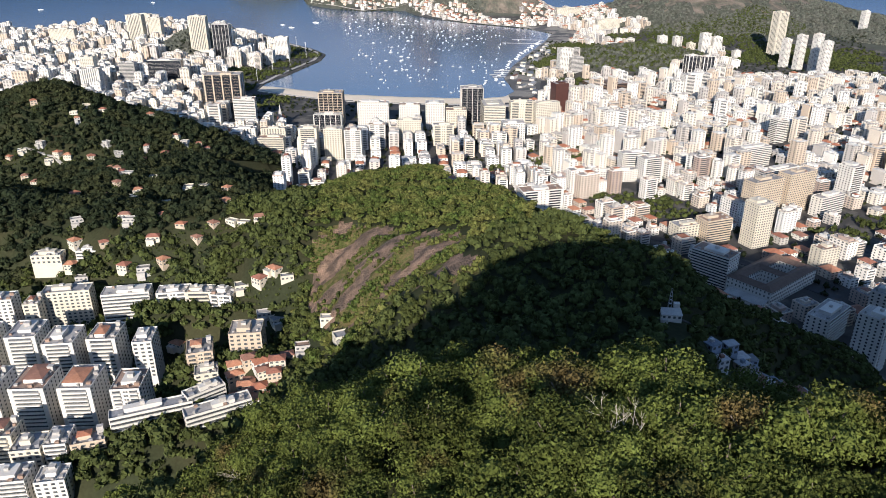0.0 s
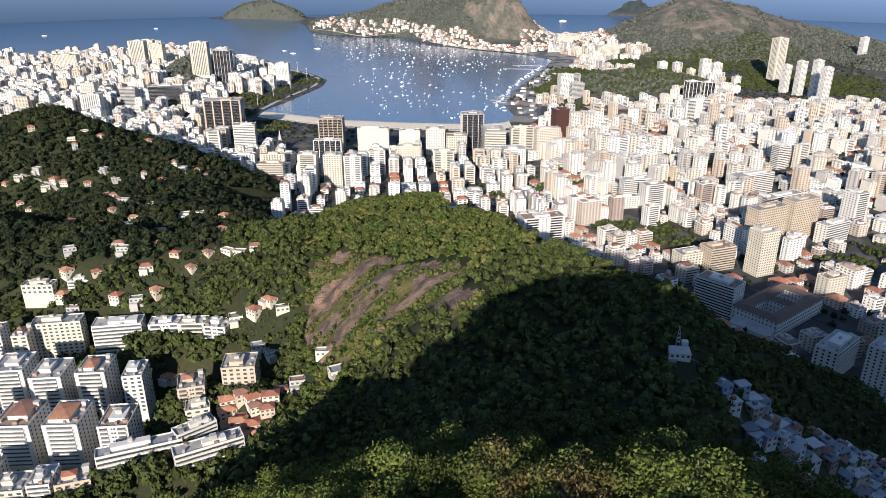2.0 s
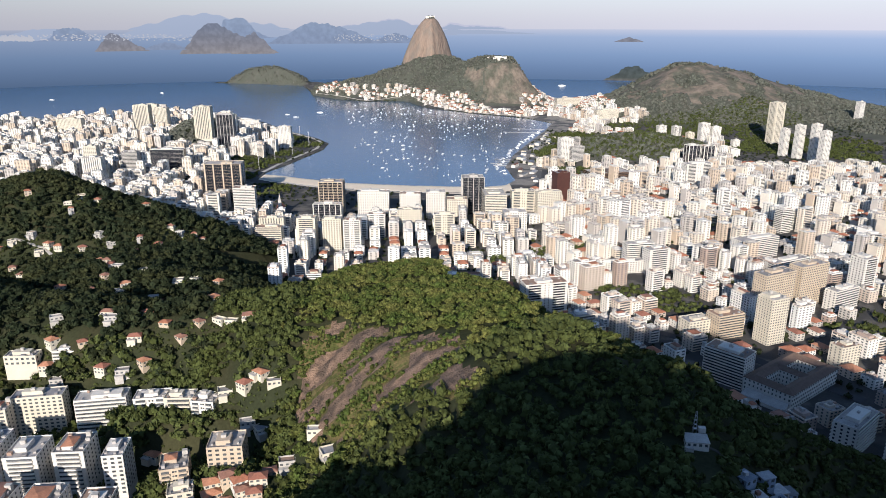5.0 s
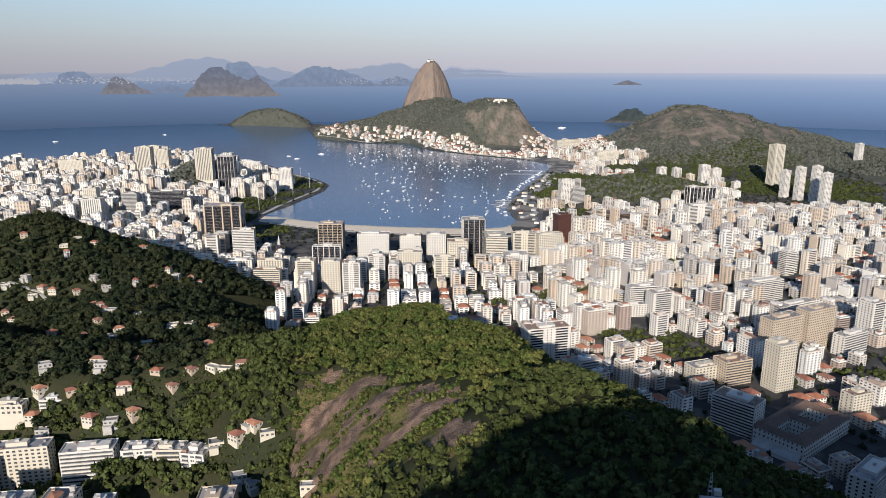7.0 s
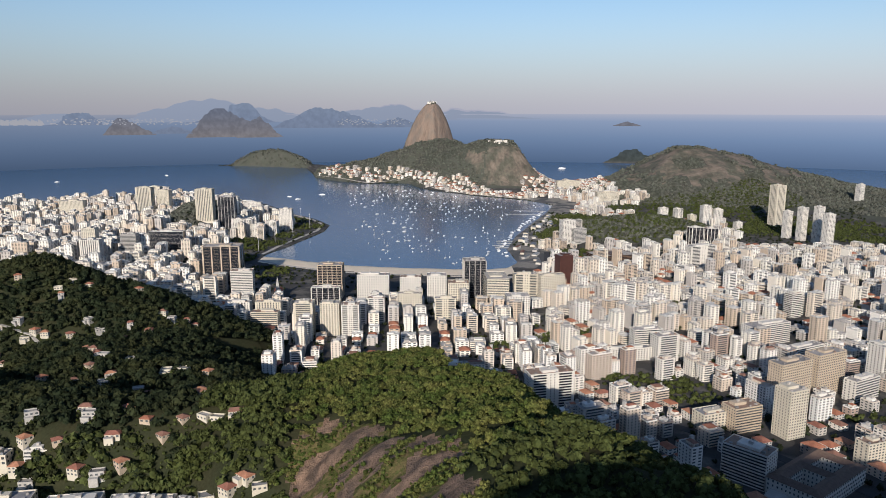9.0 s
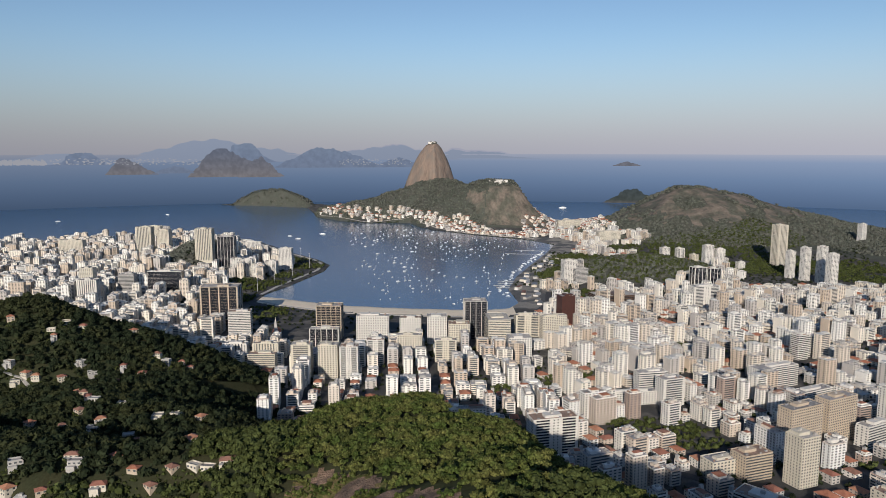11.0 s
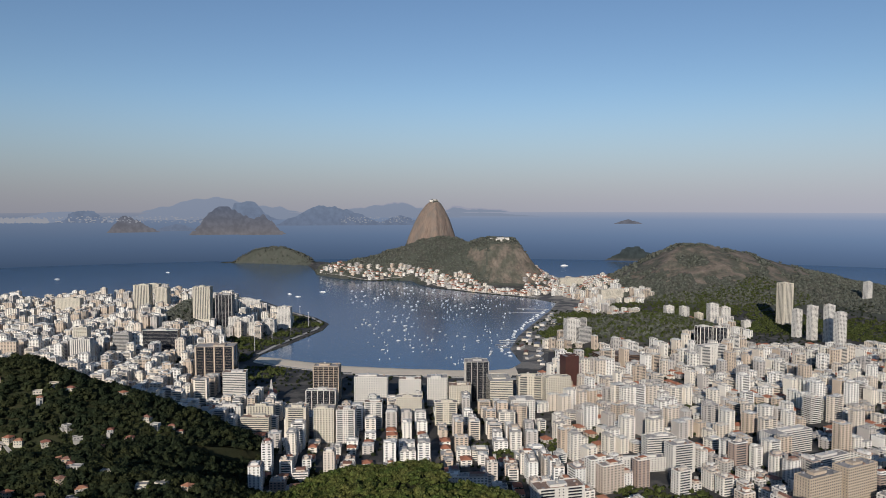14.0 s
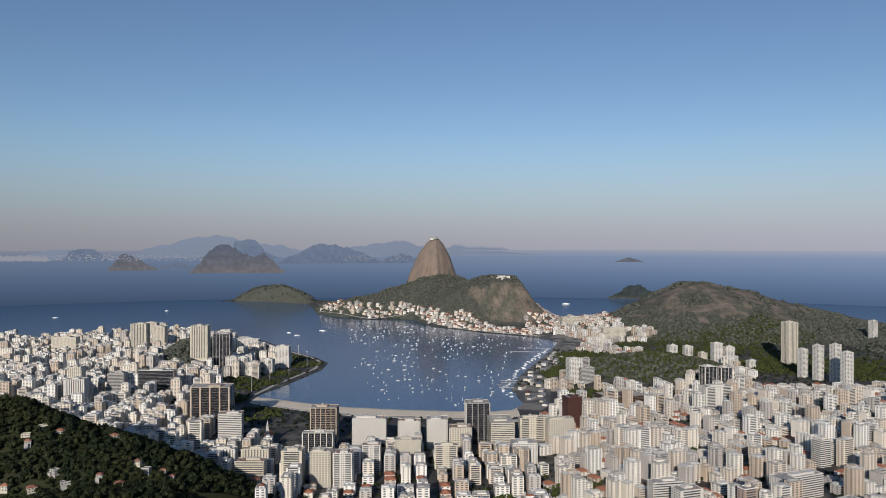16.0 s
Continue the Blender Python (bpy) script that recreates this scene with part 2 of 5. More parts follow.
def loaf(x, y):
    """The high rock: a blunt head, a steep seaward side, ribs down its flanks."""
    u, v = x + 75, y - 4060
    q = np.arctan2(v, u)
    r = np.hypot(u / np.where(u > 0, 163, 204), v / 190)
    flat = np.zeros_like(r)
    for nx, ny, d in ((-0.75, -0.66, 152), (0.85, -0.53, 140), (1.0, 0.2, 163), (-1.0, 0.3, 204), (0.0, 1.0, 190)):
        flat = np.maximum(flat, (nx * u + ny * v) / d)
    r = (0.3 * r + 0.7 * flat) * (1 + 0.016 * np.sin(9 * q + 1) + 0.014 * np.sin(23 * q) + 0.01 * np.sin(41 * q))
    return 384 * np.clip(1 - r ** 1.95, 0, 1)


def hills(x, y):
    near = np.zeros_like(x)
    steep = 298.5 - 1.25 * (y - 82) - 3.5 * np.clip((x - 24) / 14, 0, 1) + 12 * np.clip((y - 130) / 60, 0, 1)      # the drop before the near ridge
    for k, (line, wl, wr, power) in enumerate(RIDGES):
        one = ridge(x, y, line, wl, wr, power)
        near = np.maximum(near, np.where((k in (0, 1, 5, 12)) & (y > 76), np.minimum(one, np.maximum(steep, 150)), one))
    far = loaf(x, y)                                                         # the sugar-loaf rock
    far = np.maximum(far, dome(x, y, 40, 4010, 520, 230, 0, 110, 1.6, 1.2))
    far = np.maximum(far, ridge(x, y, [(-720, 3980, 10), (-590, 3880, 48), (-435, 3750, 83), (-263, 3740, 136), (-177, 3730, 161), (-119, 3720, 184), (-47, 3690, 199), (22, 3630, 195)], 170, 150, 2.2))
    far = np.maximum(far, ridge(x, y, [(22, 3600, 186), (61, 3520, 172), (114, 3460, 184), (180, 3410, 204), (206, 3400, 211), (272, 3400, 205)], 190, 190, 2.7))   # the lower rock before it
    far = np.minimum(far, np.where(y < 3800, 207 * np.exp(-(np.clip(x - 290, 0, None) / 112) ** 1.7), 999))      # its steep seaward end
    far = np.maximum(far, dome(x, y, -1075, 4470, 300, 190, -18, 106, 1.8, 1.0))
    east = ridge(x, y, [(643, 3140, 54), (690, 3120, 74), (748, 3095, 90), (818, 3070, 116), (852, 3060, 142), (886, 3055, 168), (932, 3050, 189), (979, 3050, 197), (1025, 3050, 197), (1096, 3050, 180)], 250, 290, 2.2)
    far = np.maximum(far, np.minimum(east, 200 * np.exp(-(np.clip(985 - x, 0, None) / 228) ** 1.9)))
    far = np.maximum(far, ridge(x, y, [(1060, 3050, 188), (1096, 3050, 180), (1191, 3050, 149), (1309, 3040, 111), (1429, 3020, 71), (1501, 3010, 40), (1600, 3000, 14)], 260, 380, 2.1))
    far = np.maximum(far, dome(x, y, 1560, 2420, 420, 380, -35, 42, 1.8, 1.2))
    far = np.maximum(far, dome(x, y, -750, 2240, 130, 190, 0, 78, 1.7, 1.0))
    far = np.maximum(far, dome(x, y, 540, 2070, 300, 210, 20, 56, 1.6, 1.0))
    return near, far


def height(x, y):
    """The ground: land over the sea, the plain of the town and the hills."""
    x, y = np.asarray(x, float), np.asarray(y, float)
    edge = np.where(inside(x, y, COAST), 1, -1) * shore(x, y, COAST)
    plain = 3.5 + 16 * np.clip((1500 - y) / 900, 0, 1) ** 1.2 + 26 * np.clip((-x - 120) / 160, 0, 1) * np.clip((900 - y) / 250, 0, 1)
    near, far = hills(x, y)
    top = np.maximum(near, far)
    land = np.maximum(plain, top) + 0.2 * np.minimum(plain, top)
    land = land + np.clip(top / 60, 0, 1) * (4.0 * waves(x, y, 38, 1) + 1.6 * waves(x, y, 13, 2))
    crag = np.clip(3 * dome(x, y, -42, 462, 128, 52, -61, 1.0, 2.0), 0, 1)
    land = land + crag * (2.2 * waves(3.0 * (0.48 * x - 0.87 * y), 0.87 * x + 0.48 * y, 26, 4) + 1.2 * waves(x, y, 5, 7))
    out = np.clip(edge / 14, -1, 1)
    return np.where(out > 0, 1.6 * np.clip(edge / 6, 0, 1) + (land - 1.6) * np.clip(edge / 22, 0, 1), 9 * out)


def bare(x, y):
    """Where the far hills show their rock."""
    z = hills(x, y)[1]
    w = waves(x, y, 40, 11)
    fine = waves(x, y, 13, 15)
    high = (loaf(x, y) > 120) & (z < 376)
    face = (x > 175 + 40 * w + 26 * fine) & (x < 520) & (y > 3000) & (y < 3420) & (z < 186 + 10 * w) & (z > 22)
    patch = (x > -40) & (x < 330) & (y > 3000) & (y < 3460) & (w + 0.8 * fine > 0.34) & (z > 26) & (z < 165)
    crest = (x > 660) & (x < 1420) & (y > 2600) & (y < 3070) & (z > 84 + 26 * w + 22 * fine) & (w + 0.9 * waves(x, 0.4 * y, 22, 4) > -0.42) & (z < 192 + 5 * w)
    return (y > 2500) & (z > 20) & (high | face | patch | crest)


def rocky(x, y):
    """The bare face of the spur, broken up by grass and scrub."""
    return (dome(x, y, -42, 462, 128, 52, -61, 1.0, 2.0) + 0.3 * waves(x, y, 17, 5) > 0.34) & (y < 600) & (x < 24)


def slab(x, y):
    """How bare the spur's face is: long streaks down the rock."""
    u, v = 0.48 * x - 0.87 * y, 0.87 * x + 0.48 * y
    return 1.1 * waves(u, 0.22 * v, 5.0, 9) + 0.8 * waves(u, 0.5 * v, 13, 3) + 0.5 * waves(x, y, 5, 6) + 0.25 * dome(x, y, -45, 455, 70, 40, -61, 1.0, 2.0)


# ---- ground, sea and distance ----
def axis(*spans):
    """Steps along one axis: spans of (from, to, step)."""
    return np.unique(np.concatenate([np.arange(a, b, s, dtype=float) for a, b, s in spans] + [[spans[-1][1]]]))


gx = axis((-3200, -1700, 75), (-1700, -480, 16), (-480, -156, 7.5), (-156, 40, 4.0), (40, 480, 7.5), (480, 1700, 16), (1700, 3200, 75))
gy = axis((-900, -300, 40), (-300, 340, 7.5), (340, 600, 4.0), (600, 1000, 7.5), (1000, 2000, 12), (2000, 4760, 16))
GX, GY = np.meshgrid(gx, gy)
GZ = height(GX, GY)
k = np.arange(GX.size).reshape(GX.shape)
quads = np.stack([k[:-1, :-1], k[:-1, 1:], k[1:, 1:], k[1:, :-1]], -1).reshape(-1, 4)
M_GROUND = mat("wooded_ground", (0.036, 0.042, 0.022), 0.95, 0.35, 0.03, 0.5, spec=0.05, second=(0.044, 0.044, 0.023), mask=(0.45, 0.6), mscale=0.02)
ground_mesh = arrays("ground", np.stack([GX, GY, GZ], -1).reshape(-1, 3), quads, M_GROUND, True)
for m in (M_ROCK, M_SAND, M_STREET, M_FARROCK, M_LOAF, M_PAVE, M_TURF, M_LEAF3):
    ground_mesh.materials.append(m)
ground = tagged(new("ground", ground_mesh), "wooded hills, rock domes and a flat town plain by the bay", "ground", kind="structure")
qx, qy = GX[:-1, :-1].ravel() + 4, GY[:-1, :-1].ravel() + 4
qz = height(qx, qy)
qn, qf = hills(qx, qy)
kind = np.zeros(len(qx), np.int32)
town = (np.maximum(qn, qf) < 26) & (qz > 0)
kind[town] = 3
# ground under the far woods takes the same hazed leaf colour
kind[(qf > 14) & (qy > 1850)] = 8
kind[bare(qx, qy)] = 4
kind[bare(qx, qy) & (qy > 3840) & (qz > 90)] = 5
qs = shore(qx, qy, COAST)
kind[town & (qs < 110) & (qx > 100) & (qy > 1640) & (qy < 2900)] = 6
kind[(qs < 78) & (qx > -440) & (qx < 150) & (qy < 1800)] = 2
kind[rocky(qx, qy)] = 7
kind[rocky(qx, qy) & (slab(qx, qy) > 0.06)] = 1
ground_mesh.polygons.foreach_set("material_index", kind)

M_SEA = mat("sea_water", (0.040, 0.104, 0.200), 0.16, 0.15, 0.004, 0.03, spec=0.5)
bn = M_SEA.node_tree
wv = bn.nodes.new("ShaderNodeTexNoise")
wv.inputs["Scale"].default_value, wv.inputs["Detail"].default_value = 0.12, 6
bp = bn.nodes.new("ShaderNodeBump")
bp.inputs["Strength"].default_value, bp.inputs["Distance"].default_value = 0.35, 1.0
bn.links.new(bn.nodes.new("ShaderNodeNewGeometry").outputs["Position"], wv.inputs["Vector"])
bn.links.new(wv.outputs["Fac"], bp.inputs["Height"]); bn.links.new(bp.outputs["Normal"], bn.nodes["Principled BSDF"].inputs["Normal"])
R = 4840.0
ring = [(R * math.cos(radians(q)), 60 + R * math.sin(radians(q)), 0.0) for q in range(0, 360, 3)]
g = Geo(); g.face(ring)
sea = tagged(new("sea", g.mesh("sea", M_SEA)), "calm blue bay and open sea with small ripples", "water", kind="structure")


def glow(name, stops, z0, z1, mottled=0.0, sideways=0.0):
    """Far haze put into a glowing colour, by height, mottled or stronger to the right."""
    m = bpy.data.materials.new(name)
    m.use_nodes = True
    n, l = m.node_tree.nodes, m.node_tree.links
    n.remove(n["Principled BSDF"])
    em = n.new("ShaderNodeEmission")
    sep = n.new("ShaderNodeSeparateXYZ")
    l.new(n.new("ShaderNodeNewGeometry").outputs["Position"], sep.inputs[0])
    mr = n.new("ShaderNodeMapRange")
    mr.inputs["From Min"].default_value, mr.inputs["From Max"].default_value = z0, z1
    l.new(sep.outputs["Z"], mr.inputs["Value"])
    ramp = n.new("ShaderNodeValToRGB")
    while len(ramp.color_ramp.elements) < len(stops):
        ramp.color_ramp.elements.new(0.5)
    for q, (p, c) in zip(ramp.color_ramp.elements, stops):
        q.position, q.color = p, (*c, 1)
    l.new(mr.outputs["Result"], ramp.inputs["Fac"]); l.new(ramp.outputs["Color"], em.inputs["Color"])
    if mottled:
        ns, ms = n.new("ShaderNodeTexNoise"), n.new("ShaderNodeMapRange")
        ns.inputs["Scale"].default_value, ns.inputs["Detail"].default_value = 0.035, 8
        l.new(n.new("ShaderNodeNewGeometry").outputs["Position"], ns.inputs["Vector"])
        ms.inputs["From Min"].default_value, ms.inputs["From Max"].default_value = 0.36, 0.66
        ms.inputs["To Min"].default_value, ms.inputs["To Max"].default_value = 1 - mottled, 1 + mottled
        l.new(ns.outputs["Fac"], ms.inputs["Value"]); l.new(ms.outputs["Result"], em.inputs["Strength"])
    elif sideways:      # the painted glow is weaker to the left, stronger to the right
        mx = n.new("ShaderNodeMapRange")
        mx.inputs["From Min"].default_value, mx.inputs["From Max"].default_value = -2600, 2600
        mx.inputs["To Min"].default_value, mx.inputs["To Max"].default_value = 1 - sideways, 1 + sideways
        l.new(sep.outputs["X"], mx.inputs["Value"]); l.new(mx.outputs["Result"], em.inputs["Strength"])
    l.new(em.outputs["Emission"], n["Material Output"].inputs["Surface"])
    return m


# a glowing ring wall stands for the far sea, its haze in the colour
M_FARSEA = glow("far_sea_haze", [(0.0, (0.076, 0.120, 0.200)), (0.25, (0.104, 0.158, 0.256)), (0.5, (0.140, 0.204, 0.315)), (0.85, (0.215, 0.275, 0.385)), (1.0, (0.325, 0.35, 0.42))], 0, 314, sideways=0.22)
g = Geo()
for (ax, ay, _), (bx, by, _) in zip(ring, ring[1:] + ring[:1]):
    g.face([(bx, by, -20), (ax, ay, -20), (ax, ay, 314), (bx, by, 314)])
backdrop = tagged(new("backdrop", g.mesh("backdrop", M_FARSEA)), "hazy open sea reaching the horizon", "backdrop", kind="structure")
# an added glowing shell for haze over the horizon, thinning upwards
M_HAZE = glow("horizon_haze", [(0.0, (0.36, 0.365, 0.43)), (1.0, (0.36, 0.40, 0.50))], 314, 1150, sideways=0.22)
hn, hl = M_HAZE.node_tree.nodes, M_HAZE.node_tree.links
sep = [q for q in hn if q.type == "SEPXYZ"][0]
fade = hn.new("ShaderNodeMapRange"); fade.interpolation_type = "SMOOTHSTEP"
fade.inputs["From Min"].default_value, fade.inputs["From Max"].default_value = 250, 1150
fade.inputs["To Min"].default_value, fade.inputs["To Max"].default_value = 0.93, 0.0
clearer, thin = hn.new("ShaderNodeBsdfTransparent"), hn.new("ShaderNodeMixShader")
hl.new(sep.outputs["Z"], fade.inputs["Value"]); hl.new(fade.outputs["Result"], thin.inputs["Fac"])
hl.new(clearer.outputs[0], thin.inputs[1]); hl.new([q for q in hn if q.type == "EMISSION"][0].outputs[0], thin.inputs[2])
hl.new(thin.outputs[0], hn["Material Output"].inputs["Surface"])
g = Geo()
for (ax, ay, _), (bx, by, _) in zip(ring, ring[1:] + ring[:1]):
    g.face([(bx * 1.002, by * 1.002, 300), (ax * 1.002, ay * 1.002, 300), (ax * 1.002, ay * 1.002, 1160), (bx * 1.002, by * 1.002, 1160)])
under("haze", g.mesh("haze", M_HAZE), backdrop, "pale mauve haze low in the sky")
# land and town beyond the bay glow, with haze put into their colours
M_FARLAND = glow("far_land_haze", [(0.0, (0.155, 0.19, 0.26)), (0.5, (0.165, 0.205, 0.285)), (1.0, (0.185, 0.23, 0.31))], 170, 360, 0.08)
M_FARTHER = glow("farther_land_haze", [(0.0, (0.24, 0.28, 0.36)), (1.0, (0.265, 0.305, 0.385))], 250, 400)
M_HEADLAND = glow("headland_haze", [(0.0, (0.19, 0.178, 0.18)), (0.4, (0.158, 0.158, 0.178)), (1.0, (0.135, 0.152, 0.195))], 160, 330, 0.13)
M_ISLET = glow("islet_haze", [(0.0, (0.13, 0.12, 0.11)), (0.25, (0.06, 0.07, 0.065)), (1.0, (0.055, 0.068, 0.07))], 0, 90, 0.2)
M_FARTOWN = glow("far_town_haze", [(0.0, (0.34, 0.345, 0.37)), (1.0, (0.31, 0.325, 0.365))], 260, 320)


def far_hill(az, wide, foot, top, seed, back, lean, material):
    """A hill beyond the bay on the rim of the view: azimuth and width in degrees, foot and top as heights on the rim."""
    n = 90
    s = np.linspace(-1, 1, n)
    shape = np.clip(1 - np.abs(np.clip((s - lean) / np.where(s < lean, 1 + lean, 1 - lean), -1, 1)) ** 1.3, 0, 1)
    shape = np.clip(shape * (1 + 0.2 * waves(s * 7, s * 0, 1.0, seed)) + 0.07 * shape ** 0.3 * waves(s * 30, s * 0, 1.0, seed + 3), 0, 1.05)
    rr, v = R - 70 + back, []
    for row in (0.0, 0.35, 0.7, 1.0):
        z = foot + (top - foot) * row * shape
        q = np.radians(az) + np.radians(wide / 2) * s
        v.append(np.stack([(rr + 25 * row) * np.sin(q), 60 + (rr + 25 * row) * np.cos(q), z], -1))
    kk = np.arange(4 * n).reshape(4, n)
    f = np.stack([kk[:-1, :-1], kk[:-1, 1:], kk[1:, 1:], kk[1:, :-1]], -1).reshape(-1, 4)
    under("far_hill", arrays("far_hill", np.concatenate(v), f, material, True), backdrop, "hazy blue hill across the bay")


def rim(u, v):
    """Azimuth in degrees and height on the rim for a direction, given as tangents right of and below straight ahead."""
    az = math.degrees(math.atan(u))
    return az, 361.6 - (R - 60) * v * math.cos(math.radians(az))


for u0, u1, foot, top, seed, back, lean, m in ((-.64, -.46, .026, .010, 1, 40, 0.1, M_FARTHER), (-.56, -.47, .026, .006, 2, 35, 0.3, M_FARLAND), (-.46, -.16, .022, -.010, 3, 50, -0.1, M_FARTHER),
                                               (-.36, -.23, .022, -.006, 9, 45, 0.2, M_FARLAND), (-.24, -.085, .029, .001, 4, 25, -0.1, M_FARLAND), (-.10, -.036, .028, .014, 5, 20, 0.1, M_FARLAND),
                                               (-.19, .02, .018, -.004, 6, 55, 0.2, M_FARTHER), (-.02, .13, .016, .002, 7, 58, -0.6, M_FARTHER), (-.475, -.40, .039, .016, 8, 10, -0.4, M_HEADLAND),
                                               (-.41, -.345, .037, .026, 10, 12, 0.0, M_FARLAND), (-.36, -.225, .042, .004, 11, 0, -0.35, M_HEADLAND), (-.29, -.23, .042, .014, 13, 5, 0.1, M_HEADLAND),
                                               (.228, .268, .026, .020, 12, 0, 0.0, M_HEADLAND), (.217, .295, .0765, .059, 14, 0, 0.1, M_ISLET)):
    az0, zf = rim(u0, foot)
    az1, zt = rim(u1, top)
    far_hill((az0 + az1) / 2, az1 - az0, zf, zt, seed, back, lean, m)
g = Geo()
for i in range(520):
    u = random.uniform(-.63, -.555) if i < 220 else random.uniform(-.55, -.34) if i < 420 else random.uniform(-.15, -.05)
    az, z = rim(u, random.uniform(.0225, .026) if i < 220 else random.uniform(.017, .025))
    q, w, h = math.radians(az), random.uniform(1.5, 4), random.uniform(7, 24) if i < 220 else random.uniform(2.5, 6)
    x, y = (R - 50) * math.sin(q), 60 + (R - 50) * math.cos(q)
    g.box(x - w, x + w, y - 4, y + 4, z, z + h, 0)
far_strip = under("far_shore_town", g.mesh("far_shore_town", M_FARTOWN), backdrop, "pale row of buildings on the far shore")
tagged(far_strip, kind="stuff")


# ---- buildings ----
def openings(g, w, d, h, storeys, bay, style, m=1, z0=0.0, sides=(0, 1, 2, 3), coarse=False):
    """Windows, balconies and bands on the sides of a block whose base is centred on the origin."""
    sh = (h - z0) / storeys
    frames = [((-w / 2, -d / 2), (1, 0), (0, -1), w), ((w / 2, -d / 2), (0, 1), (1, 0), d), ((w / 2, d / 2), (-1, 0), (0, 1), w), ((-w / 2, d / 2), (0, -1), (-1, 0), d)]
    for k in sides:
        (ox, oy), (ux, uy), (nx, ny), length = frames[k]
        main = k in (0, 2)
        n = max(1, int(length / bay))
        if coarse and not main:
            n = min(n, 2)
        step = length / n

        def pt(s, out, z):
            return (ox + ux * s + nx * out, oy + uy * s + ny * out, z)

        def pane(s0, s1, za, zb, out=0.05, mm=m):
            g.face([pt(s0, out, za), pt(s1, out, za), pt(s1, out, zb), pt(s0, out, zb)], mm)

        def slab(s0, s1, za, zb, out, mm=0):
            a, b = pt(s0, 0, za), pt(s1, out, zb)
            g.box(min(a[0], b[0]), max(a[0], b[0]), min(a[1], b[1]), max(a[1], b[1]), za, zb, mm, True)

        for f in range(storeys):
            za = z0 + f * sh
            if style == "ribbon" or (style == "bands" and main):
                pane(0.5, length - 0.5, za + 0.36 * sh, za + 0.80 * sh)
                if style == "bands":
                    slab(0.2, length - 0.2, za + 0.02, za + 0.34 * sh, 0.9)
            elif style == "balcony" and main and n > 1:
                s0, s1 = 0.12 * length, 0.88 * length
                pane(s0 + 0.3, s1 - 0.3, za + 0.06 * sh, za + 0.86 * sh)
                slab(s0, s1, za, za + 0.34 * sh, 1.3)
            elif style == "twin" and main and n > 3:
                for a, b in ((0.06, 0.36), (0.64, 0.94)):
                    pane(a * length + 0.3, b * length - 0.3, za + 0.08 * sh, za + 0.84 * sh)
                    slab(a * length, b * length, za, za + 0.32 * sh, 1.2)
                for a in (0.44, 0.53):
                    pane(a * length, a * length + 1.3, za + 0.35 * sh, za + 0.75 * sh)
            elif style in ("glass", "fins", "grid"):
                pane(0.3, length - 0.3, za + 0.03 * sh, za + 0.97 * sh)
            else:
                wide = 0.52 if main else 0.34
                for j in range(n):
                    c = (j + 0.5) * step
                    pane(c - wide * step / 2, c + wide * step / 2, za + 0.32 * sh, za + 0.80 * sh)
        if style in ("grid", "fins"):
            for j in range(n + 1):
                half = 1.2 if step > 12 else 0.5 if step > 6 else 0.27 * step
                c = min(max(j * step, half), length - half)
                slab(c - half, c + half, z0, h, 0.7, 0 if style == "grid" else 2)
            if style == "grid":
                for f in range(storeys + 1):
                    slab(0, length, z0 + f * sh - 0.25, z0 + f * sh + 0.25, 0.65)


def hip(w, d, h):
    """A hipped tile roof with eaves."""
    g = Geo()
    e, r = 0.5, min(w, d) * 0.26
    a = [(-w / 2 - e, -d / 2 - e, h), (w / 2 + e, -d / 2 - e, h), (w / 2 + e, d / 2 + e, h), (-w / 2 - e, d / 2 + e, h)]
    i, j = max((w - d) / 2, 0), max((d - w) / 2, 0)
    p, q = (-i, -j, h + r), (i, j, h + r)
    if w >= d:
        fs = ([a[0], a[1], q, p], [a[1], a[2], q], [a[2], a[3], p, q], [a[3], a[0], p])
    else:
        fs = ([a[0], a[1], p], [a[1], a[2], q, p], [a[2], a[3], q], [a[3], a[0], p, q])
    for f in fs:
        g.face(f)
    g.face([a[3], a[2], a[1], a[0]])
    return g.mesh("roof", M_TILE)


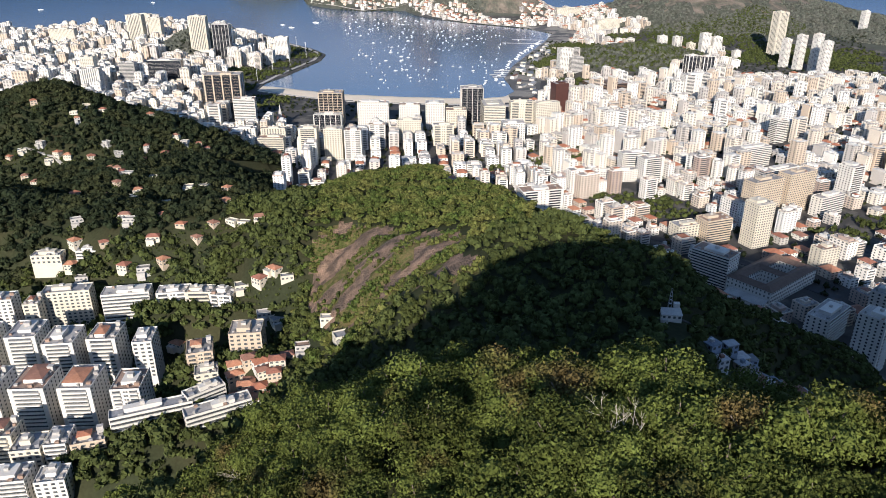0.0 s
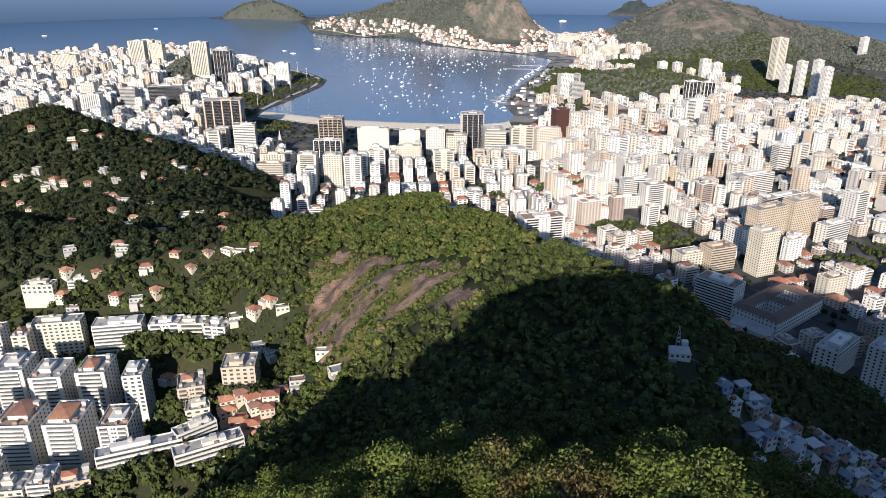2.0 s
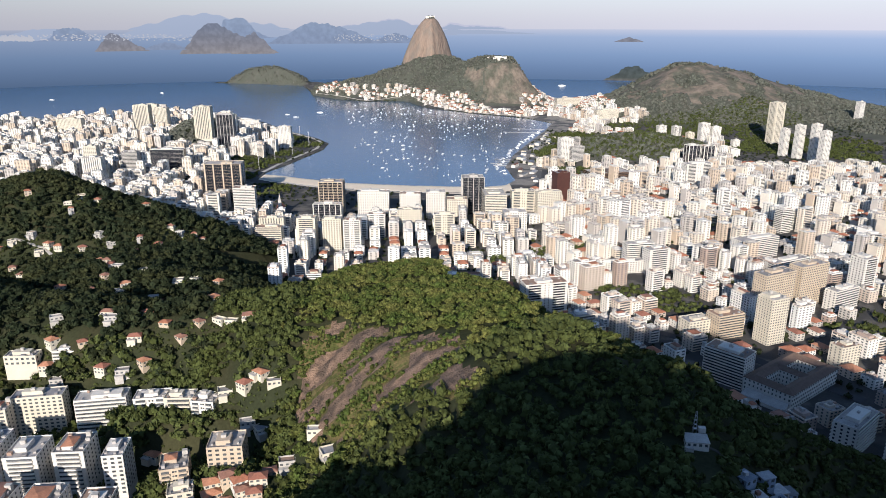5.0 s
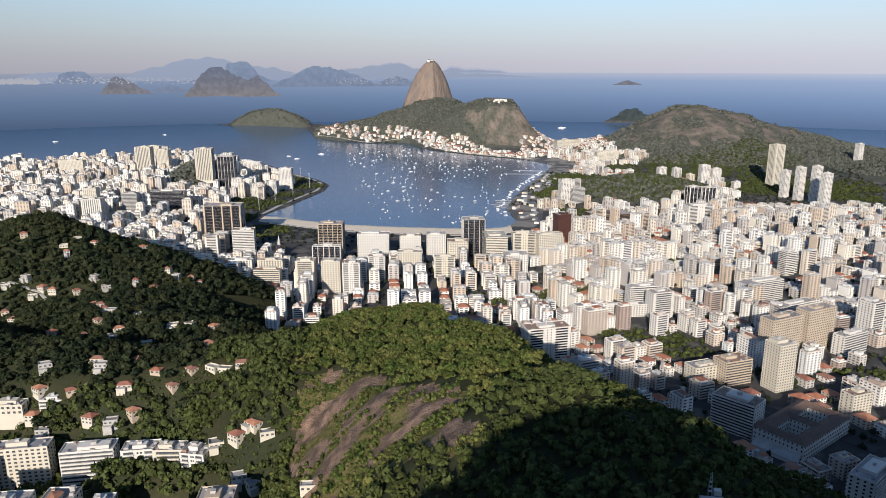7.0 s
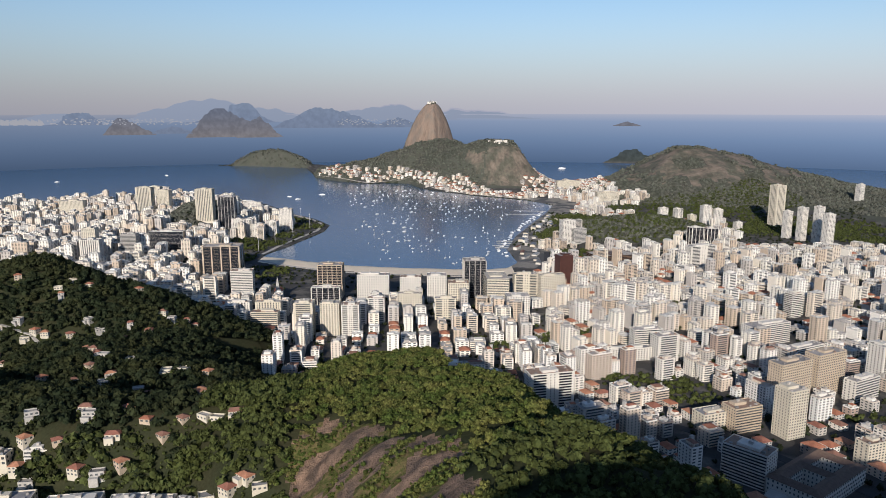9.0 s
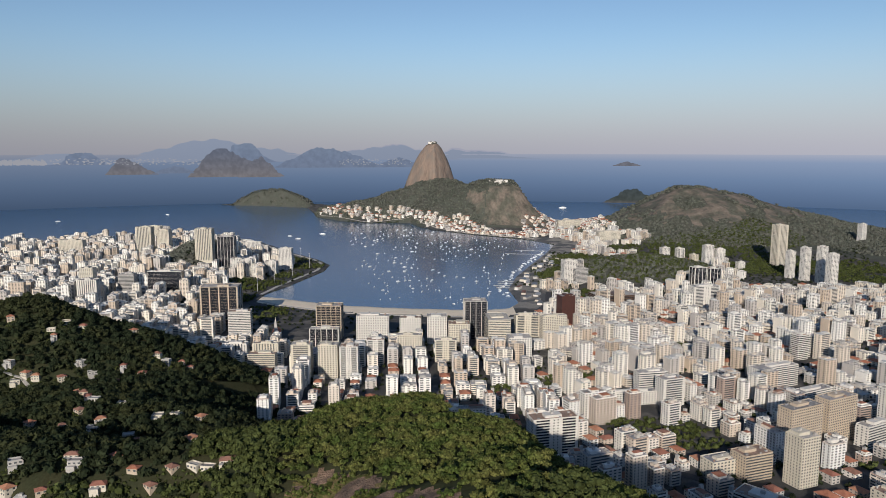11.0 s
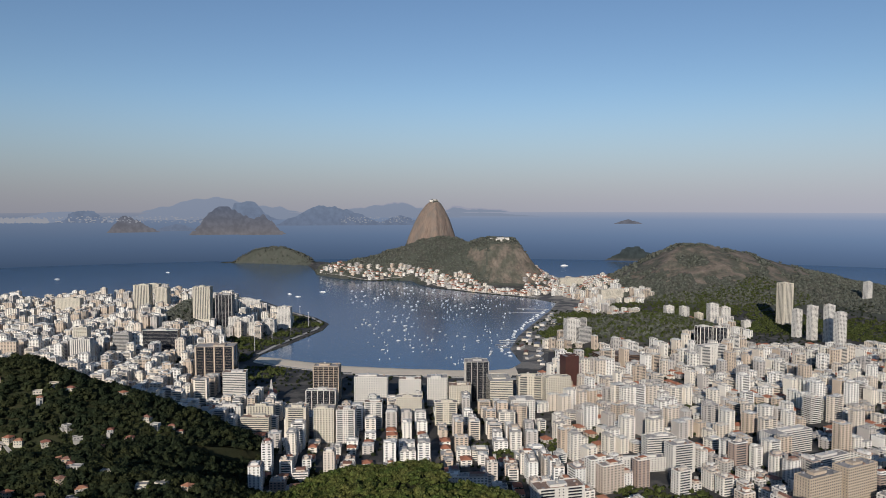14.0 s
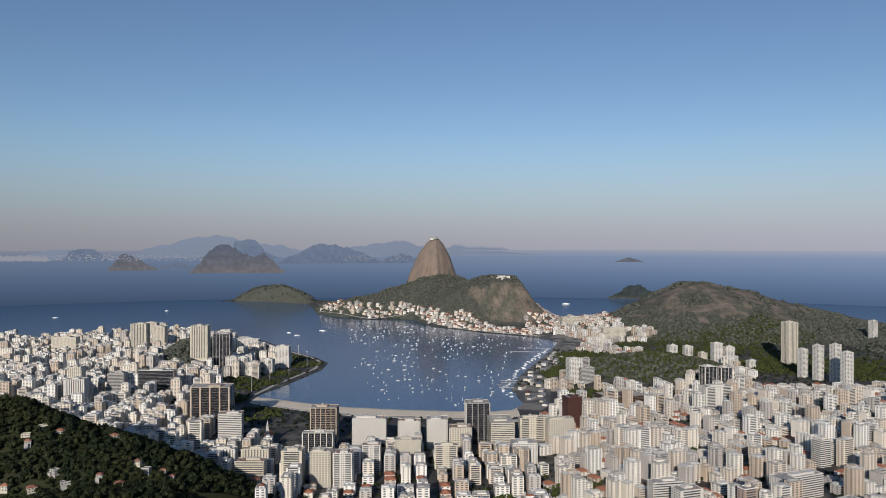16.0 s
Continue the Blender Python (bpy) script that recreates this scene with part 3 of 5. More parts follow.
def tops(w, d, h, rng, tiled=False, m=None, house=False):
    """What stands on a building: (name, mesh) of the roof with its parapet, penthouse, water tank and huts, or a hipped roof."""
    if house:
        return [("roof", hip(w, d, h))]
    g, t = Geo(), 0.35
    o, i = [(-w / 2, -d / 2), (w / 2, -d / 2), (w / 2, d / 2), (-w / 2, d / 2)], [(-w / 2 + t, -d / 2 + t), (w / 2 - t, -d / 2 + t), (w / 2 - t, d / 2 - t), (-w / 2 + t, d / 2 - t)]
    for (ax, ay), (bx, by), (cx, cy), (ex, ey) in zip(o, o[1:] + o[:1], i[1:] + i[:1], i):
        g.face([(ax, ay, h - 0.3), (bx, by, h - 0.3), (bx, by, h + 1), (ax, ay, h + 1)], 1)
        g.face([(ax, ay, h + 1), (bx, by, h + 1), (cx, cy, h + 1), (ex, ey, h + 1)], 1)
        g.face([(cx, cy, h + 0.02), (ex, ey, h + 0.02), (ex, ey, h + 1), (cx, cy, h + 1)], 1)
    g.face([(x, y, h + 0.02) for x, y in i], 0)
    for v in range(len(g.v)):
        x, y, z = g.v[v]
        g.v[v] = (x * 1.001, y * 1.001, z)
    out = [("roof", g.mesh("roof", M_ROOF, m or M_WALL))]
    pw, pd, ph = w * rng.uniform(0.3, 0.6), d * rng.uniform(0.35, 0.65), rng.uniform(2.6, 3.4)
    cx, cy = rng.uniform(-0.12, 0.12) * w, rng.uniform(-0.1, 0.15) * d
    g = Geo()
    g.box(cx - pw / 2, cx + pw / 2, cy - pd / 2, cy + pd / 2, h + 0.02, h + ph, 0)
    if tiled:
        e, r = 0.5, 1.5
        q = [(cx - pw / 2 - e, cy - pd / 2 - e, h + ph), (cx + pw / 2 + e, cy - pd / 2 - e, h + ph), (cx + pw / 2 + e, cy + pd / 2 + e, h + ph), (cx - pw / 2 - e, cy + pd / 2 + e, h + ph)]
        for k in range(4):
            g.face([q[k], q[(k + 1) % 4], (cx, cy, h + ph + r)], 1)
    out.append(("penthouse", g.mesh("penthouse", m or M_WALL, M_TILE)))
    g = Geo()
    s = rng.uniform(1.2, 2.2)
    tx, ty = (cx, cy) if not tiled else (w * 0.36, d * 0.25)
    g.box(tx - s, tx + s, ty - s * 0.8, ty + s * 0.8, h + (0.02 if tiled else ph), h + ph + rng.uniform(1.6, 2.8), 0)
    out.append(("water_tank", g.mesh("water_tank", M_CONC)))
    for x, y in ((-0.36, -0.3), (0.36, -0.28), (-0.3, 0.34), (0.1, -0.38), (0.38, 0.12)):
        g = Geo()
        s = rng.uniform(0.7, 1.7)
        g.box(x * w - s, x * w + s, y * d - s * 0.7, y * d + s * 0.7, h + 0.02, h + rng.uniform(1.0, 2.4), 0)
        out.append(("roof_hut", g.mesh("roof_hut", M_ROOF)))
    return out


def block(name, w, d, h, storeys, style, rng, wall=None, glass=None, bay=4.2, tiled=False, house=False, trim=None, sink=8.0, extra=None):
    """A building at the origin, a mesh of walls with its windows, and its roof as a part."""
    g = Geo()
    g.box(-w / 2, w / 2, -d / 2, d / 2, -sink, h, 0)
    openings(g, w, d, h, storeys, bay, style)
    if extra:
        extra(g)
    ob = new(name, g.mesh(name, wall or M_WALL, glass or M_GLASS, trim or wall or M_WALL))
    for part, mesh in tops(w, d, h, rng, tiled, wall, house):
        under(part, mesh, ob)
    return ob


def put(ob, x, y, z=None, turn=0.0):
    ob.matrix_basis = pose(x, y, float(height(x, y)) if z is None else z, 0, 0, turn)
    return ob


rng = random.Random(7)
FOOT = []       # where landmarks stand: x, y, radius
LOTS = []       # the same as x, y, half width, half depth, turn


def landmark(label, x, y, w, d, h, turn, style, wall, storeys=None, base=None, glass=None, bay=4.2, tiled=False, name="apartment_building", category="building", trim=None, extra=None):
    """A building that stands out, by its own size. y is that of its front."""
    a = radians(turn)
    cx, cy = x - math.sin(a) * d / 2, y + math.cos(a) * d / 2
    FOOT.append((cx, cy, 0.5 * math.hypot(w, d)))
    LOTS.append((cx, cy, w / 2, d / 2, a))
    ob = block(name, w, d, h, storeys or max(2, round(h / 3.2)), style, rng, wall, glass, bay, tiled, trim=trim, extra=extra, sink=13.0 if base is not None else 8.0)
    put(ob, cx, cy, base, turn)
    return tagged(ob, label, category)


# the white blocks of flats in the valley
for x, y, w, d, h, turn, style, wall, base, tiled in (
        (-314, 527, 38, 15, 31, 10, "punched", M_CREAM, 54, False), (-262, 522, 38, 16, 32, 10, "bands", M_WHITE, 54, False), (-334, 509, 12, 16, 29, 8, "punched", M_CREAM, 54, True), (-362, 512, 22, 16, 31, 8, "punched", M_WHITE, 54, False),
        (-313, 455, 22, 26, 31, 6, "balcony", M_WHITE, 54, False), (-281, 446, 22, 27, 31, 6, "balcony", M_WHITE, 54, False), (-253, 454, 21, 25, 30, 4, "balcony", M_WHITE, 54, True), (-221, 450, 14, 22, 30, 8, "twin", M_WHITE, 54, False),
        (-346, 452, 23, 26, 31, 6, "balcony", M_WHITE, 54, False), (-380, 450, 24, 26, 30, 6, "punched", M_CREAM, 54, False),
        (-274, 390, 23, 28, 31, 3, "balcony", M_WHITE, 54, True), (-243, 391, 22, 28, 31, 3, "balcony", M_WHITE, 54, True), (-209, 390, 19, 25, 31, 5, "twin", M_WHITE, 54, False), (-306, 390, 23, 28, 31, 3, "balcony", M_WHITE, 54, True),
        (-236, 347, 13, 19, 22, 8, "bands", M_WHITE, 53, False), (-253, 344, 18, 18, 20, 8, "punched", M_CREAM, 53, False), (-275, 352, 20, 18, 24, 5, "balcony", M_CREAM, 53, True), (-250, 318, 20, 17, 18, 8, "bands", M_WHITE, 54, False),
        (-228, 322, 17, 15, 15, 10, "punched", M_WHITE, 54, False), (-219, 353, 20, 11, 12, 18, "punched", M_TAN, 60, True), (-286, 318, 24, 20, 22, 5, "punched", M_TAN, 54, False),
        (-141, 439, 23, 20, 23, 6, "punched", M_TAN, 75, False), (-171, 428, 18, 20, 19, 16, "twin", M_TAN, 70, True), (-163, 414, 16, 13, 13, 16, "punched", M_CREAM, 68, False), (-222, 520, 26, 15, 14, 8, "twin", M_WHITE, 74, False),
        (-198, 513, 22, 14, 17, 2, "balcony", M_CREAM, 75, False), (-178, 506, 18, 16, 16, -8, "twin", M_WHITE, 77, False), (-166, 516, 12, 14, 13, -20, "punched", M_CREAM, 80, False), (-352, 575, 26, 12, 8, 4, "punched", M_CREAM, 88, False), (-318, 580, 18, 12, 9, 4, "bands", M_WHITE, 89, False)):
    tone = {M_WHITE: "white", M_CREAM: "cream", M_TAN: "tan"}[wall]
    landmark(f"{tone} rendered block of flats with {'tiled' if tiled else 'flat'} roof in the valley", x, y, w, d, h, turn, style, wall, base=base, tiled=tiled)
# the long bent white block under the wooded slope
for x, y, w, d, h, turn, base in ((-185, 372, 50, 10, 14, 22, 68), (-155, 390, 26, 10, 15, 40, 69), (-142, 373, 42, 11, 13, 29, 70)):
    landmark("long low white block with a pale sheet roof below trees", x, y, w, d, h, turn, "bands", M_WHITE, base=base)

# the towers of the town
for label, x, y, w, d, h, turn, style, wall, glass in (
        ("brown gridded office block by the beach", -218, 1382, 46, 30, 63, 0, "grid", M_TAN, M_DARK), ("long white block of flats facing the beach", -135, 1369, 60, 22, 47, 0, "punched", M_WHITE, None),
        ("white block of flats by the beach", -65, 1374, 40, 20, 42, 0, "punched", M_WHITE, None), ("cream block of flats with many windows", -60, 1253, 42, 18, 40, 0, "punched", M_CREAM, None),
        ("tall white stepped block of flats", -15, 1350, 36, 30, 50, 2, "punched", M_WHITE, None), ("white block of flats in a row", 25, 1326, 38, 26, 42, 2, "punched", M_CREAM, None),
        ("cream block of flats with balconies", 1, 1232, 36, 16, 37, 0, "twin", M_CREAM, None), ("black glass office tower with concrete sides", 57, 1383, 42, 30, 72, 4, "fins", M_CONC, M_DARK),
        ("wide white slab with a blank side", 97, 1327, 40, 60, 50, 4, "ribbon", M_CREAM, None), ("white office block with fine windows", 128, 1262, 40, 30, 33, 4, "punched", M_WHITE, None),
        ("dark red tower beside the flyover", 250, 1505, 30, 24, 58, 20, "glass", M_RED, M_RED), ("white block of flats with balconies", 156, 1401, 46, 18, 42, 8, "twin", M_CREAM, None),
        ("white block of flats seen end on", 204, 1380, 48, 18, 45, 14, "punched", M_CREAM, None), ("white towers joined by blue glazing", -210, 1284, 50, 16, 43, 0, "fins", M_WHITE, M_DARK),
        ("cream tower of flats with balconies", -219, 1131, 30, 22, 54, 0, "balcony", M_CREAM, None), ("cream tower of flats with small windows", -179, 1137, 30, 22, 52, 0, "punched", M_CREAM, None),
        ("white tower of flats with balconies", -147, 1137, 28, 22, 50, 0, "twin", M_WHITE, None), ("tall white tower with a blank centre", -114, 1212, 28, 18, 42, 0, "twin", M_WHITE, None),
        ("white slab with continuous balconies", -347, 1221, 40, 14, 33, -2, "grid", M_WHITE, None), ("white slab with continuous balconies", -296, 1221, 42, 14, 33, 0, "grid", M_CREAM, None),
        ("cream block of flats at the wood's edge", -281, 1136, 42, 18, 35, 0, "bands", M_CREAM, None), ("tall brown glazed tower with pale columns", -456, 1488, 74, 40, 79, 4, "fins", M_TAN, M_DARK),
        ("black glazed office slab with white rim", -675, 1765, 80, 20, 62, 4, "glass", M_WHITE, M_DARK), ("white and blue block of flats at the hill's foot", 126, 846, 54, 22, 46, 14, "twin", M_WHITE, M_DARK),
        ("long tan slab with closely set fins", 418, 868, 52, 20, 52, 26, "punched", M_TAN, M_GLASS), ("long tan slab with closely set fins", 474, 896, 50, 20, 54, 26, "punched", M_TAN, M_GLASS),
        ("slender tan tower with window columns", 374, 772, 25, 22, 54, 22, "punched", M_CREAM, M_GLASS), ("long white block with fine horizontal bands", 492, 1100, 76, 22, 31, 22, "bands", M_WHITE, None),
        ("striped black and white office tower", 602, 1250, 22, 18, 42, 22, "ribbon", M_WHITE, M_DARK), ("tan block of flats with recessed balconies", 330, 790, 36, 22, 28, 20, "bands", M_TAN, None),
        ("yellow block of flats with plain windows", 296, 792, 32, 20, 20, 20, "punched", M_CREAM, None), ("white block of flats with a blank side", 313, 1019, 34, 20, 38, 18, "balcony", M_WHITE, None),
        ("long white block along the street", 259, 1022, 84, 14, 18, 10, "punched", M_WHITE, None), ("white block of flats above the street", 296, 1059, 44, 18, 35, 12, "bands", M_WHITE, None),
        ("white block of flats above trees", 512, 883, 46, 16, 26, 28, "bands", M_WHITE, None), ("white and blue tower of flats", 567, 933, 26, 22, 51, 26, "balcony", M_WHITE, M_DARK),
        ("low curved white office building", 517, 1033, 60, 18, 18, 26, "ribbon", M_WHITE, None), ("white flats in the hill's shade", 278, 677, 42, 24, 34, -46, "bands", M_WHITE, M_DARK),
        ("white flats behind a tall tree", 354, 558, 44, 20, 27, 41, "bands", M_WHITE, M_DARK), ("white tower with stacked balconies in shade", 366, 508, 22, 22, 50, 40, "balcony", M_WHITE, M_DARK),
        ("pale tower with balconies in shade", 404, 560, 24, 20, 46, 40, "balcony", M_CONC, M_DARK), ("white tower of flats with balconies", 424, 712, 26, 16, 24, 20, "punched", M_CREAM, None),
        ("tall grey office tower with pale ribs", 1015, 2225, 34, 30, 124, 20, "fins", M_CREAM, M_GLASS), ("slender pale tower of flats", 951, 2025, 19, 18, 75, 20, "punched", M_WHITE, None),
        ("slender pale tower of flats", 972, 1985, 21, 18, 90, 20, "punched", M_WHITE, None), ("slender pale tower of flats", 1000, 1954, 21, 18, 97, 20, "punched", M_WHITE, None),
        ("slender pale tower of flats", 978, 1861, 24, 18, 91, 20, "punched", M_WHITE, None), ("tall white tower behind the ridge", 1476, 2602, 22, 20, 62, 20, "punched", M_WHITE, None),
        ("white tower of flats with dark window columns", 632, 1834, 32, 24, 61, 15, "fins", M_WHITE, M_DARK), ("white tower of flats with dark window columns", 668, 1830, 30, 24, 60, 15, "fins", M_WHITE, M_DARK),
        ("white block of flats in steps", 585, 1655, 66, 24, 49, 15, "twin", M_WHITE, None), ("white round-topped tower on the slope", 758, 2123, 27, 20, 59, 10, "punched", M_WHITE, None),
        ("white round-topped tower on the slope", 791, 2123, 27, 20, 57, 10, "punched", M_WHITE, None), ("pale beige tower of flats", -1000, 2415, 50, 30, 96, 0, "fins", M_CREAM, M_GLASS),
        ("pale beige tower of flats", -945, 2440, 40, 30, 84, 0, "punched", M_CREAM, None), ("tall white block behind others", -1057, 2640, 48, 24, 74, 0, "punched", M_CREAM, None),
        ("white tower with window columns by the hill", -700, 2120, 48, 26, 91, 0, "fins", M_CREAM, M_GLASS), ("dark glazed tower with a pale edge", -623, 2077, 46, 26, 107, 0, "fins", M_CONC, M_DARK),
        ("white tower of flats at the far hill's foot", 662, 2218, 26, 18, 40, 10, "punched", M_WHITE, None), ("white tower of flats at the far hill's foot", 708, 2219, 24, 18, 42, 10, "twin", M_WHITE, None),
        ("pale block of flats at the far hill's foot", 738, 2180, 20, 18, 26, 10, "punched", M_CREAM, None), ("white tower of flats at the far hill's foot", 830, 2200, 30, 18, 28, 12, "twin", M_WHITE, None), ("white block of flats at the far hill's foot", 868, 2160, 22, 16, 22, 12, "punched", M_WHITE, None),
        ("white waterside block of flats", -585, 2044, 32, 18, 49, 0, "punched", M_WHITE, None), ("white waterside block of flats", -555, 2046, 26, 18, 47, 0, "twin", M_WHITE, None),
        ("white waterside block of flats", -524, 2036, 30, 18, 36, -6, "punched", M_WHITE, None), ("white waterside block of flats", -494, 2060, 34, 18, 40, -10, "twin", M_WHITE, None),
        ("tall white waterside block of flats", -472, 2150, 38, 20, 63, -4, "punched", M_WHITE, None), ("white block near the park", -660, 2480, 62, 20, 38, 0, "punched", M_WHITE, None),
        ("white tower of flats with a blank side", -825, 1690, 30, 22, 82, 4, "punched", M_CREAM, None), ("white tower of flats with window columns", -800, 1640, 42, 22, 64, 4, "fins", M_WHITE, M_GLASS),
        ("grey banded tower of flats", -752, 1730, 36, 22, 62, 4, "bands", M_CONC, None), ("beige block of flats on the shore road", -1210, 2355, 78, 26, 60, 0, "punched", M_CREAM, None),
        ("white office block with blank walls", -393, 1408, 42, 24, 46, 6, "ribbon", M_WHITE, None), ("white block by the marina", 324, 1915, 36, 24, 60, 15, "punched", M_WHITE, None),
        ("grey block by the marina", 352, 1905, 34, 24, 36, 15, "ribbon", M_CONC, None), ("wide cream block at the beach pass", 528, 3143, 100, 30, 43, 5, "punched", M_CREAM, None),
        ("large white block below the rock", 600, 2700, 84, 26, 34, 8, "punched", M_CREAM, None)):
    landmark(label, x, y, w, d, h, turn, style, wall, glass=glass, bay=(15.0 if 'pale columns' in label else 9.0 if glass is M_DARK else 3.4 if 'closely' in label else 4.6) if style in ("fins", "grid") else 3.3 if 'tan' in label else 4.2)
landmark("low brown flat-roofed centre with dark glazing", 400, 1706, 96, 60, 14, 15, "ribbon", M_BROWN, base=6, glass=M_DARK, name="shopping_centre")


def college(x, y, turn):
    """The old college: four wings of pale stone with brown tiled roofs round a court."""
    base = float(height(x, y))
    root = tagged(new("college"), "pale stone college with brown tiled roofs round a court", "building")
    FOOT.append((x, y, 54))
    for cx, cy, w, d in ((0, -17.5, 90, 13), (0, 17.5, 90, 13), (-38.5, 0, 13, 22), (38.5, 0, 13, 22), (2, 0, 11, 22)):
        g = Geo()
        g.box(cx - w / 2, cx + w / 2, cy - d / 2, cy + d / 2, -6, 17, 0)
        sub = Geo()
        openings(sub, w, d, 17, 4, 3.4, "punched")
        for f, m in zip(sub.f, sub.m):
            g.face([(sub.v[i][0] + cx, sub.v[i][1] + cy, sub.v[i][2]) for i in f], m)
        under("wing", g.mesh("wing", M_WHITE, M_GLASS), root)
        r = Geo()
        e = 0.8
        x0, x1, y0, y1 = cx - w / 2 - e, cx + w / 2 + e, cy - d / 2 - e, cy + d / 2 + e
        if w > d:
            p, q = (x0 + d / 2, cy, 20.5), (x1 - d / 2, cy, 20.5)
            fs = ([(x0, y0, 17), (x1, y0, 17), q, p], [(x1, y0, 17), (x1, y1, 17), q], [(x1, y1, 17), (x0, y1, 17), p, q], [(x0, y1, 17), (x0, y0, 17), p])
        else:
            p, q = (cx, y0 - 4, 20.3), (cx, y1 + 4, 20.3)
            fs = ([(x0, y0 - 4, 17), (x0, y1 + 4, 17), q, p], [(x1, y1 + 4, 17), (x1, y0 - 4, 17), p, q])
        for f in fs:
            r.face(f)
        under("roof", r.mesh("roof", M_BROWNTILE), root)
    g = Geo()
    g.box(-56, -46, -22, 18, -4, 5, 0)
    g.face([(-57, -23, 5), (-45.6, -23, 8), (-45.6, 19, 8), (-57, 19, 5)], 1)
    under("veranda", g.mesh("veranda", M_WHITE, M_CONC), root, "low pale veranda with a sloping sheet roof")
    root.matrix_basis = pose(x, y, base, 0, 0, turn)


M_BROWNTILE = mat("brown_tiles", (0.16, 0.11, 0.085), 0.9, 0.3, 0.3, 1.5)
college(342, 668, 38)

# the shared stock of plainer buildings: walls, roof and tags
def plain(storeys, k, far=False):
    style = ("punched", "twin", "balcony", "bands" if storeys < 8 else "twin", "punched")[k] if storeys > 3 else "punched"
    w, d = (rng.uniform(11, 17), rng.uniform(11, 18)) if storeys < 5 else (rng.choice((13, 14, 16, 17, 18, 20, 22, 26, 32)) * rng.uniform(0.9, 1.1), rng.uniform(11, 18))
    house, h = storeys == 2 or (storeys == 3 and k % 2 == 0), storeys * 3.15
    g = Geo()
    g.box(-w / 2, w / 2, -d / 2, d / 2, -8, h, 0)
    openings(g, w, d, h, storeys, 6.2 if far else 4.4, style, sides=(0, 1, 3) if far else (0, 1, 2, 3), coarse=far)
    if storeys < 4:
        tags = ("house", "low rendered town house with " + ("a red tiled roof" if house else "a flat roof"), "house", "town houses")
    else:
        tags = ("apartment_building", ("pale rendered block of flats with punched windows", "pale block of flats with twin balconies", "pale block of flats with wide balconies",
                                       "block of flats with banded storeys", "plain pale block of flats with small windows")[k], "building", "town blocks")
    if far:
        t = Geo()
        if house:
            return g.mesh(tags[0], M_WALL, M_GLASS, M_WALL), hip(w, d, h), tags
        t.box(-w / 2 - 0.02, w / 2 + 0.02, -d / 2 - 0.02, d / 2 + 0.02, h - 0.3, h + 0.25, 0)
        pw, pd = w * rng.uniform(0.3, 0.6), d * rng.uniform(0.35, 0.65)
        sx, sy = rng.uniform(-0.2, 0.2) * w, rng.uniform(-0.1, 0.3) * d
        t.box(sx - pw / 2, sx + pw / 2, sy - pd / 2, sy + pd / 2, h, h + rng.uniform(1.4, 3.0), rng.choice((0, 1)))
        for _ in range(3):
            x, y, q = rng.uniform(-0.4, 0.4) * w, rng.uniform(-0.4, 0.4) * d, rng.uniform(0.8, 2.0)
            t.box(x - q, x + q, y - q, y + q, h, h + rng.uniform(0.8, 2.2), rng.choice((0, 0, 1)))
        return g.mesh(tags[0], M_WALL, M_GLASS, M_WALL), t.mesh("roof", M_ROOF, M_WALL, M_TILE), tags
    return g.mesh(tags[0], M_WALL, M_GLASS, M_WALL), tops(w, d, h, rng, k % 3 == 0, None, house), tags


HEIGHTS = (2, 3, 4, 5, 7, 9, 11, 12, 14, 17)
STOCK = {n: [plain(n, k) for k in range(5)] for n in HEIGHTS}
FAR_STOCK = {n: [plain(n, k, True) for k in range(5)] for n in HEIGHTS}
FAR_LOTS = []


def stock(storeys, m):
    if m.translation.y > 1040 or m.translation.x > 560:
        walls, top, _ = rng.choice(FAR_STOCK[storeys])
        FAR_LOTS.append((walls, top, m))
        return
    walls, top, (name, label, category, group) = rng.choice(STOCK[storeys])
    ob = tagged(new(name, walls), label, category, group)
    ob.matrix_basis = m
    for part, mesh in top:
        under(part, mesh, ob)


PARKS = [(240, 1760, 30), (262, 1905, 30), (298, 2010, 40), (335, 2140, 46), (370, 2270, 46), (400, 2400, 50), (800, 2560, 120), (980, 2560, 130), (1150, 2620, 130), (620, 2560, 70), (960, 2160, 120), (1130, 2020, 90), (1200, 2200, 120), (1050, 2330, 110), (860, 2240, 70), (1150, 1850, 50), (300, 905, 44), (245, 935, 34), (160, 1120, 26), (205, 1150, 30), (235, 1060, 20), (-395, 1600, 60), (-520, 1740, 70), (480, 800, 40), (470, 1240, 30), (130, 1190, 22), (86, 1085, 24), (40, 1120, 20), (540, 1190, 26), (420, 1330, 26), (560, 1330, 28), (-560, 1950, 60), (505, 985, 24),
         (-470, 1900, 70), (-440, 2050, 40), (-420, 2200, 50), (-500, 2330, 60), (330, 1790, 70), (300, 2050, 60), (430, 2350, 110), (640, 2300, 110), (800, 2380, 90), (500, 2050, 170), (640, 2080, 110), (430, 2190, 90), (700, 2420, 80), (900, 2450, 70), (560, 840, 36), (640, 900, 36)]


